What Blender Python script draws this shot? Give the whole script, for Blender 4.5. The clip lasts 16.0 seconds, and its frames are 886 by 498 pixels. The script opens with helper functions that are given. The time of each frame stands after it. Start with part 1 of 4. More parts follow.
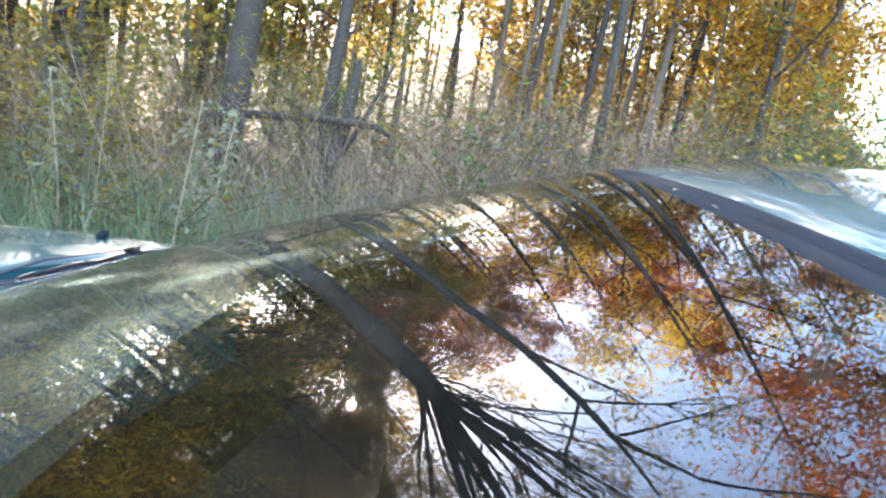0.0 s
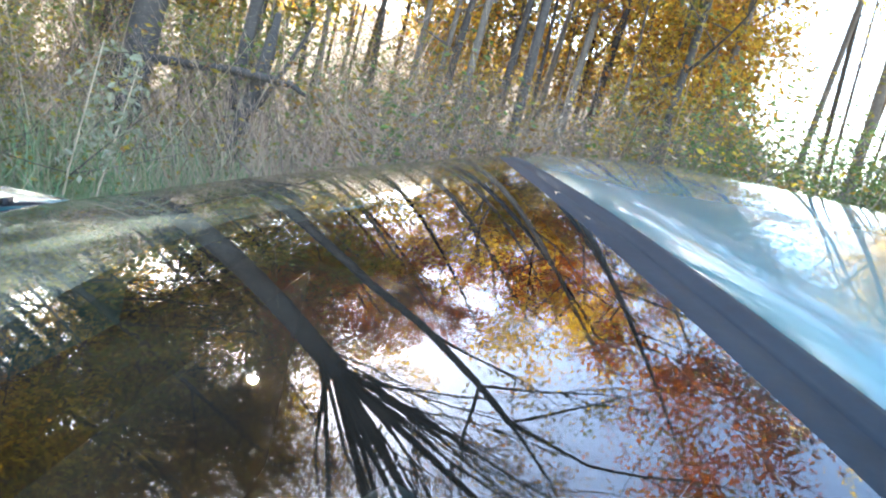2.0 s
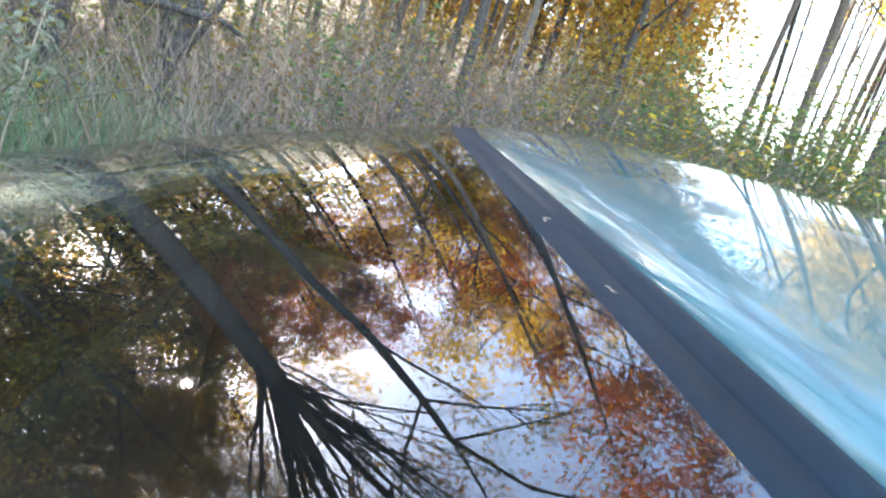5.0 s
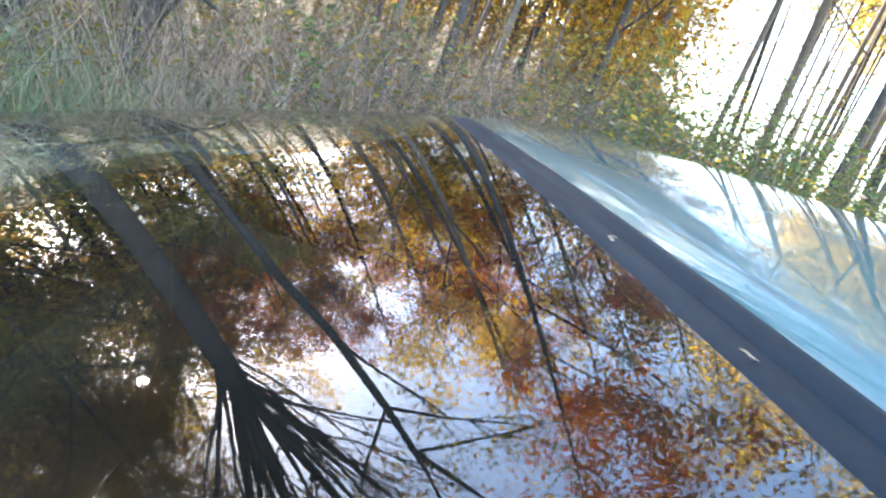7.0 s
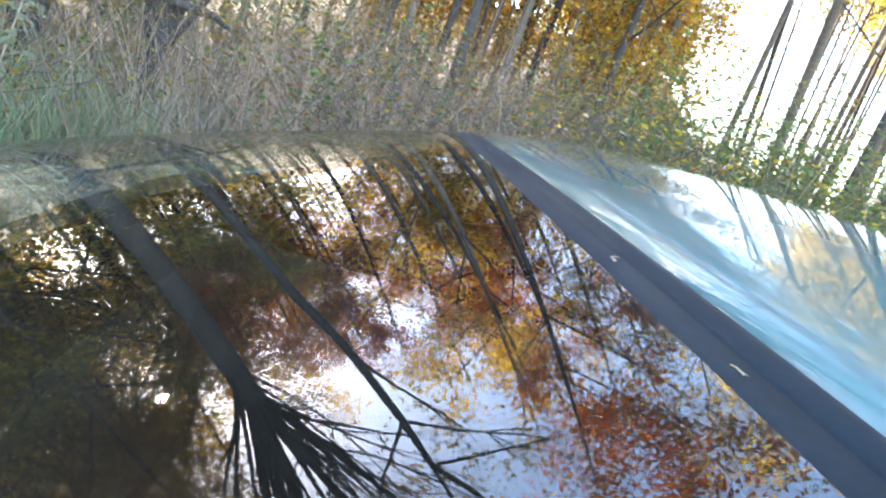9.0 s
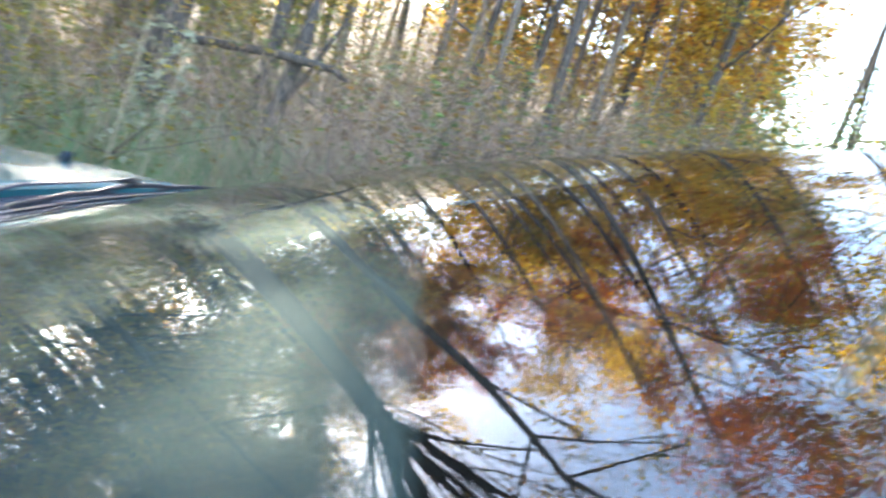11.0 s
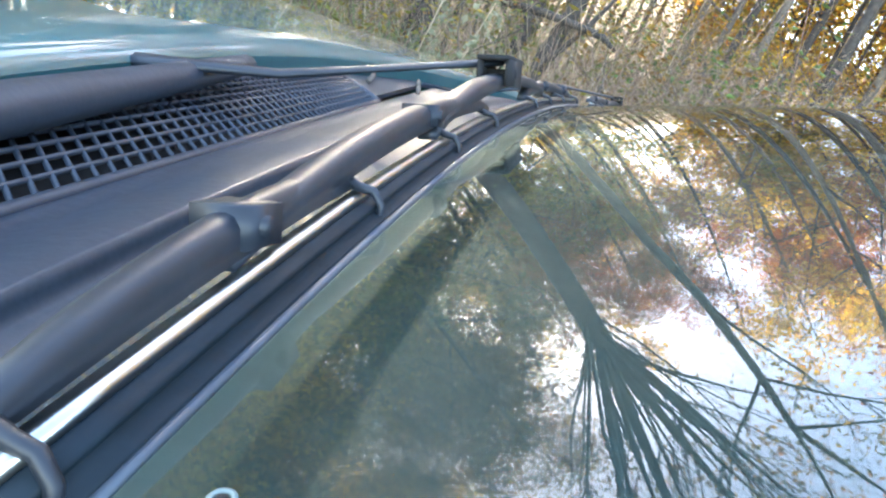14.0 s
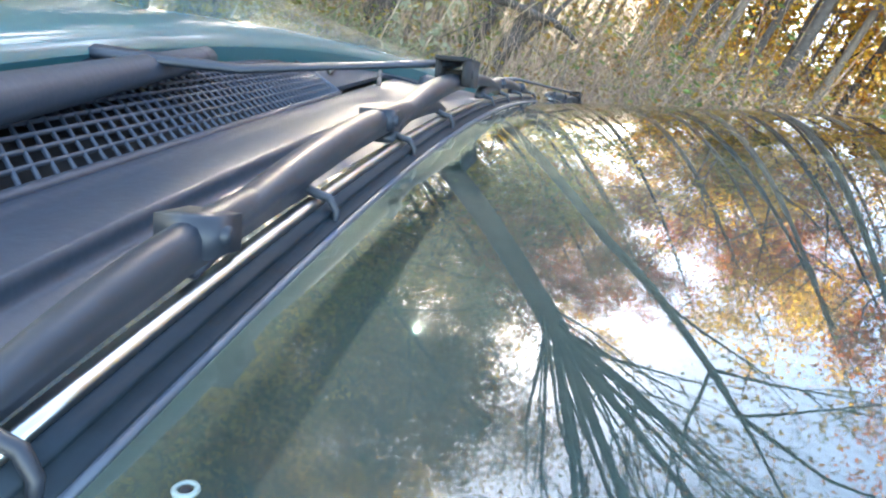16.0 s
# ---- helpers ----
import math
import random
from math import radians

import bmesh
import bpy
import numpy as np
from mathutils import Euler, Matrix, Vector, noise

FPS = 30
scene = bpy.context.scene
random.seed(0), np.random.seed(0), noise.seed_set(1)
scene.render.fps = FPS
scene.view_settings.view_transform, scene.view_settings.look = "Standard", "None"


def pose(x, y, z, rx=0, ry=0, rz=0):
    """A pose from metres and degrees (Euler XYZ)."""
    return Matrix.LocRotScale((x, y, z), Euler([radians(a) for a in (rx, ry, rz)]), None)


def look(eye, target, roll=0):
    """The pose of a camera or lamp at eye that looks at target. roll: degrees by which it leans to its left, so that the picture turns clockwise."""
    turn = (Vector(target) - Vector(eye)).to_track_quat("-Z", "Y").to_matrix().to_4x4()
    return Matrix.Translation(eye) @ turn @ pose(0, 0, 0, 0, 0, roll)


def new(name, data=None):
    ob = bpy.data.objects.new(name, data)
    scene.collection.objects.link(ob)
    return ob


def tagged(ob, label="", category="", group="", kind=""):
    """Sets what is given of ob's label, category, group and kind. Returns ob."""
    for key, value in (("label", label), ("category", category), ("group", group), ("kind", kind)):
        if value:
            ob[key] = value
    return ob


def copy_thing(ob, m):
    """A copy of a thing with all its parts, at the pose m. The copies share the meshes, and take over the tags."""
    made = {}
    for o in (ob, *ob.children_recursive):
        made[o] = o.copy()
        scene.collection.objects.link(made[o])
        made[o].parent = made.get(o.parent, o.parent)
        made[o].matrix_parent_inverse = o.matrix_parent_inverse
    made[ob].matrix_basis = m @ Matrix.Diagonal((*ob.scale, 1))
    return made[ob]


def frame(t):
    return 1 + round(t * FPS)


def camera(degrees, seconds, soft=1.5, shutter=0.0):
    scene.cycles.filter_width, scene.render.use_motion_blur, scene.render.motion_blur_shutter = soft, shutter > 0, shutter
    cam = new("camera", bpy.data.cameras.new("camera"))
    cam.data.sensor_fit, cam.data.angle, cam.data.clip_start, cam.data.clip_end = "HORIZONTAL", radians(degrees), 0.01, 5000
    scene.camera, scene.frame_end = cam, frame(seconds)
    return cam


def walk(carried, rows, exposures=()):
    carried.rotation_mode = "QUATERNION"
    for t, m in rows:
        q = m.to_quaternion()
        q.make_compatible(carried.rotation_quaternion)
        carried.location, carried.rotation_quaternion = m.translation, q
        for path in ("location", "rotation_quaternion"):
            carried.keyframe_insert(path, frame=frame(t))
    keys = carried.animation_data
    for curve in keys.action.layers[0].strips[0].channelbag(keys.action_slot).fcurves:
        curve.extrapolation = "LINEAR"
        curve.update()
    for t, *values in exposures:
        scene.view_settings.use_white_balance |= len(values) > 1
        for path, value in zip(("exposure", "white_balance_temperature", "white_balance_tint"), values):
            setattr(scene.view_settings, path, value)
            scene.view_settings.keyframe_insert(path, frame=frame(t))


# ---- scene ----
cam = camera(64.9, 16.0, 2.2, 0.5)
PATH = [
    (0, (0.6500, -0.0470, 1.2624), (0.3644, 1.9352, 0.9703), 9.76),
    (0.5, (0.6591, -0.0138, 1.2669), (0.4353, 1.9727, 0.9669), 11.67),
    (1, (0.6701, -0.0095, 1.2765), (0.6182, 1.9942, 0.9895), 13.38),
    (1.5, (0.6662, -0.0263, 1.2770), (0.6281, 1.9707, 0.9620), 14.58),
    (2, (0.6663, -0.0290, 1.2786), (0.6440, 1.9632, 0.9476), 14.59),
    (2.5, (0.6683, -0.0228, 1.2781), (0.6520, 1.9647, 0.9442), 14.50),
    (3, (0.6656, -0.0177, 1.2827), (0.6491, 1.9633, 0.9645), 14.53),
    (3.5, (0.6619, -0.0076, 1.2863), (0.6412, 1.9649, 0.9739), 14.77),
    (4, (0.6441, 0.0395, 1.2978), (0.6293, 2.0025, 0.9783), 16.00),
    (4.5, (0.6554, 0.1016, 1.3024), (0.7875, 2.0500, 0.9337), 16.63),
    (4.7, (0.6601, 0.1038, 1.2986), (0.8145, 2.0480, 0.8969), 16.83),
    (6.8, (0.6400, 0.1733, 1.2841), (0.9129, 2.1036, 0.8686), 20.98),
    (7, (0.6427, 0.1716, 1.2823), (0.9110, 2.1035, 0.8728), 20.87),
    (7.5, (0.6483, 0.1688, 1.2806), (0.9001, 2.1054, 0.8868), 20.66),
    (8, (0.6446, 0.1644, 1.2832), (0.8892, 2.1043, 0.8844), 20.34),
    (10.3, (0.6324, 0.1535, 1.2903), (0.8335, 2.1184, 0.9290), 18.73),
    (10.5, (0.6093, 0.1465, 1.2830), (0.8068, 2.1144, 0.9304), 18.82),
    (11, (0.4247, 0.0942, 1.2028), (0.4095, 2.0633, 0.8545), 16.51),
    (11.5, (0.2020, 0.0308, 1.0786), (-0.0738, 1.9602, 0.6516), 18.61),
    (12, (0.1214, 0.0104, 1.0274), (-0.3471, 1.8962, 0.5747), 22.81),
    (12.5, (0.1157, 0.0261, 1.0252), (-0.3084, 1.9021, 0.4838), 22.60),
    (13, (0.1043, 0.0077, 1.0231), (-0.2979, 1.8953, 0.5001), 23.14),
    (13.5, (0.1049, -0.0138, 1.0209), (-0.3564, 1.8485, 0.4554), 23.88),
    (14, (0.1064, -0.0152, 1.0217), (-0.3279, 1.8497, 0.4426), 24.61),
    (14.5, (0.1084, -0.0291, 1.0281), (-0.2745, 1.8422, 0.4304), 25.12),
    (15, (0.1067, -0.0226, 1.0262), (-0.2281, 1.8571, 0.4295), 26.37),
    (15.5, (0.1070, -0.0230, 1.0272), (-0.2108, 1.8650, 0.4456), 26.53),
    (16, (0.1083, -0.0225, 1.0283), (-0.2114, 1.8700, 0.4638), 26.49),
]
EXPOSURES = [(0.0, 3.55, 6500, 10), (10.5, 3.55, 6500, 10), (12.0, 3.7, 6600, 10), (13.5, 3.7, 7000, 10), (16.0, 3.75, 7200, 10)]
walk(cam, [(t, look(eye, target, roll)) for t, eye, target, roll in PATH], EXPOSURES)

# ---- world and sun ----
SUN_AZ, SUN_EL = radians(-32.6), radians(25.4)
sun_dir = Vector((math.sin(SUN_AZ) * math.cos(SUN_EL), math.cos(SUN_AZ) * math.cos(SUN_EL), math.sin(SUN_EL)))
world = bpy.data.worlds.new("sky")
scene.world = world
world.use_nodes = True
wn = world.node_tree.nodes
sky = wn.new("ShaderNodeTexSky")
sky.sky_type = "NISHITA"
sky.sun_disc = False
sky.sun_elevation = SUN_EL
sky.sun_rotation = SUN_AZ
sky.air_density, sky.dust_density = 1.0, 0.4
wn["Background"].inputs["Strength"].default_value = 0.15
world.node_tree.links.new(sky.outputs["Color"], wn["Background"].inputs["Color"])
sun_data = bpy.data.lights.new("sun", "SUN")
sun_data.energy, sun_data.angle, sun_data.color = 4.5, radians(0.53), (1.0, 0.9, 0.76)
sun = new("sun", sun_data)
sun.matrix_world = look(sun_dir * 60, (0, 0, 0))


# ---- materials ----
def material(name, color, rough=0.6, metal=0.0, spread=0.15, grain=30.0, bump=0.15, coat=0.0, spec=0.5, island=None, translucent=0.0, detail=4.0):
    """Principled surface with colour varied at two scales, and fine relief; island: a list of colours picked per loose piece."""
    m = bpy.data.materials.new(name)
    m.use_nodes = True
    nt = m.node_tree
    b = nt.nodes["Principled BSDF"]
    link = nt.links.new
    tc = nt.nodes.new("ShaderNodeTexCoord")
    fine, broad = nt.nodes.new("ShaderNodeTexNoise"), nt.nodes.new("ShaderNodeTexNoise")
    for n, sc in ((fine, grain), (broad, grain * 0.08)):
        n.inputs["Scale"].default_value, n.inputs["Detail"].default_value = sc, detail
        link(tc.outputs["Object"], n.inputs["Vector"])
    add = nt.nodes.new("ShaderNodeMath")
    add.operation = "ADD"
    link(fine.outputs["Fac"], add.inputs[0])
    link(broad.outputs["Fac"], add.inputs[1])
    span = nt.nodes.new("ShaderNodeMapRange")
    span.inputs["From Min"].default_value, span.inputs["From Max"].default_value = 0.6, 1.4
    span.inputs["To Min"].default_value, span.inputs["To Max"].default_value = 1 - spread, 1 + spread
    link(add.outputs[0], span.inputs["Value"])
    mul = nt.nodes.new("ShaderNodeVectorMath")
    mul.operation = "SCALE"
    link(span.outputs["Result"], mul.inputs["Scale"])
    if island:
        geo, ramp = nt.nodes.new("ShaderNodeNewGeometry"), nt.nodes.new("ShaderNodeValToRGB")
        while len(ramp.color_ramp.elements) < len(island):
            ramp.color_ramp.elements.new(0.5)
        for k, (e, c) in enumerate(zip(ramp.color_ramp.elements, island)):
            e.position, e.color = k / max(1, len(island) - 1), (*c, 1)
        link(geo.outputs["Random Per Island"], ramp.inputs["Fac"])
        link(ramp.outputs["Color"], mul.inputs[0])
    else:
        mul.inputs[0].default_value = color
    link(mul.outputs[0], b.inputs["Base Color"])
    b.inputs["Roughness"].default_value, b.inputs["Metallic"].default_value = rough, metal
    b.inputs["Specular IOR Level"].default_value = spec
    b.inputs["Coat Weight"].default_value, b.inputs["Coat Roughness"].default_value = coat, 0.03
    if bump:
        bp = nt.nodes.new("ShaderNodeBump")
        bp.inputs["Strength"].default_value, bp.inputs["Distance"].default_value = bump, 0.3 / grain
        link(fine.outputs["Fac"], bp.inputs["Height"])
        link(bp.outputs["Normal"], b.inputs["Normal"])
    if translucent:
        tr, mix = nt.nodes.new("ShaderNodeBsdfTranslucent"), nt.nodes.new("ShaderNodeMixShader")
        link(mul.outputs[0], tr.inputs["Color"])
        mix.inputs["Fac"].default_value = translucent
        link(b.outputs["BSDF"], mix.inputs[1])
        link(tr.outputs["BSDF"], mix.inputs[2])
        link(mix.outputs["Shader"], nt.nodes["Material Output"].inputs["Surface"])
    return m


def glass_material(name, tint, ior=1.5, dust=0.0):
    """Clear sheet: a mirror film by Fresnel over a tinted see-through body, with a trace of dust."""
    m = bpy.data.materials.new(name)
    m.use_nodes = True
    nt = m.node_tree
    nt.nodes.remove(nt.nodes["Principled BSDF"])
    body, film, mix, fres = (nt.nodes.new(k) for k in ("ShaderNodeBsdfTransparent", "ShaderNodeBsdfGlossy", "ShaderNodeMixShader", "ShaderNodeFresnel"))
    body.inputs["Color"].default_value = (*tint, 1)
    film.inputs["Roughness"].default_value = 0.0
    fres.inputs["IOR"].default_value = ior
    # both faces of the sheet mirror: 2F / (1 + F)
    twice, more, both = (nt.nodes.new("ShaderNodeMath") for _ in range(3))
    twice.operation, more.operation, both.operation = "MULTIPLY", "ADD", "DIVIDE"
    twice.inputs[1].default_value = 2.0
    more.inputs[1].default_value = 1.0
    nt.links.new(fres.outputs["Fac"], twice.inputs[0])
    nt.links.new(fres.outputs["Fac"], more.inputs[0])
    nt.links.new(twice.outputs[0], both.inputs[0])
    nt.links.new(more.outputs[0], both.inputs[1])
    nt.links.new(both.outputs[0], mix.inputs["Fac"])
    nt.links.new(body.outputs["BSDF"], mix.inputs[1])
    nt.links.new(film.outputs["BSDF"], mix.inputs[2])
    out = mix
    if dust:
        tc, n, span, dirt, out = (nt.nodes.new(k) for k in ("ShaderNodeTexCoord", "ShaderNodeTexNoise", "ShaderNodeMapRange", "ShaderNodeBsdfDiffuse", "ShaderNodeMixShader"))
        dirt.inputs["Color"].default_value = (0.55, 0.58, 0.56, 1)
        n.inputs["Scale"].default_value, n.inputs["Detail"].default_value = 11, 9
        span.inputs["From Min"].default_value, span.inputs["From Max"].default_value = 0.35, 0.75
        span.inputs["To Min"].default_value, span.inputs["To Max"].default_value = dust * 0.3, dust * 2
        nt.links.new(tc.outputs["Object"], n.inputs["Vector"])
        nt.links.new(n.outputs["Fac"], span.inputs["Value"])
        nt.links.new(span.outputs["Result"], out.inputs["Fac"])
        nt.links.new(mix.outputs["Shader"], out.inputs[1])
        nt.links.new(dirt.outputs["BSDF"], out.inputs[2])
    nt.links.new(out.outputs["Shader"], nt.nodes["Material Output"].inputs["Surface"])
    return m


def clear_material(name, tint):
    m = bpy.data.materials.new(name)
    m.use_nodes = True
    nt = m.node_tree
    nt.nodes.remove(nt.nodes["Principled BSDF"])
    t = nt.nodes.new("ShaderNodeBsdfTransparent")
    t.inputs["Color"].default_value = (*tint, 1)
    nt.links.new(t.outputs["BSDF"], nt.nodes["Material Output"].inputs["Surface"])
    return m


PAINT = material("green_paint", (0.02, 0.125, 0.135), rough=0.42, metal=0.1, spread=0.12, grain=60, bump=0.0, coat=1.0)
GLASS = glass_material("windshield_glass", (0.72, 0.88, 0.86), 1.52, 0.004)
CLEAR = clear_material("glass_inner_face", (0.95, 0.98, 0.97))
# tint near black instead of clear: stands in for a dark cabin
SIDE_GLASS = glass_material("side_glass", (0.05, 0.06, 0.06))
RUBBER = material("black_rubber", (0.006, 0.014, 0.021), rough=0.6, spread=0.3, grain=220, bump=0.08, spec=0.2)
LIP = material("worn_rubber_edge", (0.045, 0.06, 0.08), rough=0.5, spread=0.4, grain=180, bump=0.1)
PLASTIC = material("dark_grey_plastic", (0.020, 0.030, 0.045), rough=0.46, spread=0.2, grain=300, bump=0.12)
WIPER_BLACK = material("wiper_black_paint", (0.011, 0.016, 0.024), rough=0.46, spread=0.3, grain=150, bump=0.06)
STEEL = material("bright_steel", (0.62, 0.62, 0.6), rough=0.28, metal=1.0, spread=0.12, grain=90, bump=0.02)
DARK = material("matt_black", (0.008, 0.008, 0.009), rough=0.8, grain=60)
DASH = material("dashboard_vinyl", (0.055, 0.086, 0.088), rough=0.7, spread=0.12, grain=120, bump=0.25)
FABRIC = material("seat_fabric", (0.012, 0.012, 0.013), rough=0.95, grain=200, bump=0.3)
TYRE = material("tyre_rubber", (0.02, 0.02, 0.02), rough=0.85, grain=80)
RIM = material("silver_wheel", (0.5, 0.5, 0.5), rough=0.35, metal=0.9, grain=40, bump=0)
LAMP_RED = material("red_lens", (0.35, 0.01, 0.01), rough=0.15, grain=40, bump=0)
LAMP_CLEAR = material("clear_lens", (0.6, 0.6, 0.6), rough=0.12, grain=40, bump=0)
CHIP = material("glass_chip", (0.17, 0.22, 0.21), rough=0.35, grain=400, bump=0.2)
BARK = material("grey_brown_bark", (0.05, 0.042, 0.037), rough=0.95, spread=0.5, grain=22, bump=0.8)
BARK_PALE = material("pale_grey_bark", (0.12, 0.098, 0.08), rough=0.95, spread=0.4, grain=22, bump=0.7)
LITTER = material("leaf_litter_soil", (0.12, 0.085, 0.05), rough=1.0, spread=0.6, grain=14, bump=0.8, detail=8)
ASPHALT = material("asphalt", (0.05, 0.05, 0.05), rough=0.9, spread=0.3, grain=90, bump=0.5)
GOLD = material("golden_leaves", (0, 0, 0), rough=0.6, grain=20, bump=0, translucent=0.7, island=[(0.62, 0.37, 0.03), (0.72, 0.5, 0.05), (0.42, 0.2, 0.03), (0.6, 0.46, 0.07), (0.3, 0.22, 0.03)])
AMBER = material("amber_leaves", (0, 0, 0), rough=0.6, grain=20, bump=0, translucent=0.7, island=[(0.6, 0.3, 0.03), (0.36, 0.12, 0.02), (0.55, 0.38, 0.05), (0.2, 0.09, 0.02), (0.4, 0.32, 0.05)])
RUST = material("rust_leaves", (0, 0, 0), rough=0.6, grain=20, bump=0, translucent=0.55, island=[(0.3, 0.07, 0.02), (0.42, 0.12, 0.02), (0.22, 0.05, 0.025), (0.42, 0.15, 0.03), (0.2, 0.13, 0.02)])
OLIVE = material("olive_leaves", (0, 0, 0), rough=0.6, grain=20, bump=0, translucent=0.4, island=[(0.12, 0.13, 0.02), (0.25, 0.2, 0.03), (0.09, 0.12, 0.03), (0.38, 0.25, 0.03), (0.16, 0.1, 0.02)])
BROWN = material("brown_leaves", (0, 0, 0), rough=0.7, grain=20, bump=0, translucent=0.5, island=[(0.2, 0.1, 0.03), (0.3, 0.15, 0.04), (0.15, 0.09, 0.03), (0.38, 0.24, 0.04), (0.16, 0.15, 0.03)])
GREEN = material("green_leaves", (0, 0, 0), rough=0.6, grain=20, bump=0, translucent=0.4, island=[(0.09, 0.16, 0.04), (0.14, 0.2, 0.05), (0.07, 0.12, 0.04), (0.22, 0.22, 0.06)])
GRASS = material("roadside_grass", (0, 0, 0), rough=0.7, grain=20, bump=0, translucent=0.35, island=[(0.14, 0.24, 0.1), (0.22, 0.3, 0.15), (0.1, 0.18, 0.08), (0.34, 0.32, 0.18), (0.4, 0.34, 0.2)])
STRAW = material("dry_stems", (0, 0, 0), rough=0.9, grain=20, bump=0, translucent=0.3, island=[(0.48, 0.36, 0.25), (0.34, 0.23, 0.18), (0.55, 0.43, 0.29), (0.28, 0.18, 0.14), (0.45, 0.31, 0.26)])
PALE = material("pale_seed_heads", (0, 0, 0), rough=0.9, grain=20, bump=0, translucent=0.3, island=[(0.26, 0.25, 0.17), (0.2, 0.21, 0.13), (0.32, 0.29, 0.2)])


# ---- mesh helpers ----
def obj(name, verts, faces, mat, parent=None, smooth=True, label=""):
    me = bpy.data.meshes.new(name)
    me.from_pydata([tuple(v) for v in verts], [], [tuple(f) for f in faces])
    me.materials.append(mat)
    if smooth:
        me.polygons.foreach_set("use_smooth", [True] * len(me.polygons))
    me.update()
    ob = new(name, me)
    if parent:
        ob.parent = parent
    if label:
        ob["label"] = label
    return ob


class Build:
    """Collects quads and tubes into one mesh."""

    def __init__(self):
        self.v, self.f = [], []

    def add(self, verts, faces):
        k = len(self.v)
        self.v.extend(verts)
        self.f.extend([tuple(i + k for i in f) for f in faces])

    def box(self, c, size, m=None):
        x, y, z = (d / 2 for d in size)
        vs = [Vector((a, b, d)) for a in (-x, x) for b in (-y, y) for d in (-z, z)]
        vs = [(m @ v if m else v) + Vector(c) for v in vs]
        self.add(vs, [(0, 1, 3, 2), (4, 6, 7, 5), (0, 4, 5, 1), (2, 3, 7, 6), (0, 2, 6, 4), (1, 5, 7, 3)])

    def tube(self, pts, radii, n=6, flat=1.0, cap=True, up=Vector((0, 0, 1))):
        pts = [Vector(p) for p in pts]
        rings = []
        for i, p in enumerate(pts):
            d = (pts[min(i + 1, len(pts) - 1)] - pts[max(i - 1, 0)]).normalized()
            side = d.cross(up)
            side = side.normalized() if side.length > 1e-4 else d.orthogonal().normalized()
            top = side.cross(d)
            rings.append([p + radii[i] * (math.cos(2 * math.pi * k / n) * side + flat * math.sin(2 * math.pi * k / n) * top) for k in range(n)])
        vs = [v for r in rings for v in r]
        fs = [(i * n + k, i * n + (k + 1) % n, (i + 1) * n + (k + 1) % n, (i + 1) * n + k) for i in range(len(pts) - 1) for k in range(n)]
        if cap:
            fs += [tuple(range(n))[::-1], tuple((len(pts) - 1) * n + k for k in range(n))]
        self.add(vs, fs)

    def sweep(self, pts, profile, sides, ups, cap=True):
        """A closed profile of (side, up) pairs carried along pts."""
        n = len(profile)
        vs = [Vector(p) + a * s + b * u for p, s, u in zip(pts, sides, ups) for a, b in profile]
        fs = [(i * n + k, i * n + (k + 1) % n, (i + 1) * n + (k + 1) % n, (i + 1) * n + k) for i in range(len(pts) - 1) for k in range(n)]
        if cap:
            fs += [tuple(range(n))[::-1], tuple((len(pts) - 1) * n + k for k in range(n))]
        self.add(vs, fs)

    def make(self, name, mat, parent=None, smooth=True, label=""):
        return obj(name, self.v, self.f, mat, parent, smooth, label)


def sheet(fn, us, vs, thick, name, mat, parent, label=""):
    """A curved sheet from fn(u, v), with thickness downwards."""
    top = [Vector(fn(u, v)) for u in us for v in vs]
    nu, nv = len(us), len(vs)
    low = [p - Vector((0, 0, thick)) for p in top]
    n = nu * nv
    q = lambda i, j: i * nv + j
    fs = [(q(i, j), q(i + 1, j), q(i + 1, j + 1), q(i, j + 1)) for i in range(nu - 1) for j in range(nv - 1)]
    fs += [tuple(n + k for k in f[::-1]) for f in fs]
    rim = [q(i, 0) for i in range(nu)] + [q(nu - 1, j) for j in range(1, nv)] + [q(i, nv - 1) for i in range(nu - 2, -1, -1)] + [q(0, j) for j in range(nv - 2, 0, -1)]
    m = len(rim)
    edge = [top[k] for k in rim] + [low[k] for k in rim]
    fs += [(2 * n + k, 2 * n + m + k, 2 * n + m + (k + 1) % m, 2 * n + (k + 1) % m) for k in range(m)]
    ob = obj(name, top + low + edge, fs, mat, parent, True, label)
    up = (top[nv] - top[0]).cross(top[1] - top[0]).z > 0
    if not up:
        ob.data.flip_normals()
    return ob


def lin(a, b, n):
    return [a + (b - a) * k / (n - 1) for k in range(n)]


# ---- car: shape of the glass, roof and hood ----
YC, GROUND = 0.70, -0.08
XB, BX, ZB, BZ = 0.0170, 0.0569, 1.0020, 0.0155      # line of the wiper lip on the glass
XT, TX, ZT, TZ = 0.6853, 0.0723, 1.2638, 0.0238   # top edge of the glass
BULGE, X4, Z4 = 0.0108, -0.0029, 0.0121                  # bow of the glass, and its tighter bend towards the pillars


def low_edge(y):
    u = (y - YC) / 0.65
    return Vector((XB + BX * u * u + X4 * u ** 4, y, ZB - BZ * u * u - Z4 * u ** 4))


def top_edge(y):
    u = (y - YC) / 0.65
    return Vector((XT + TX * u * u + X4 * u ** 4, y, ZT - TZ * u * u - Z4 * u ** 4))


def on_glass(s, y):
    p = low_edge(y).lerp(top_edge(y), s)
    p.z += BULGE * 4 * s * (1 - s)
    return p


def glass_point(s, v):
    half = 0.725 - 0.09 * max(0, s)
    return on_glass(s, YC + half * v)


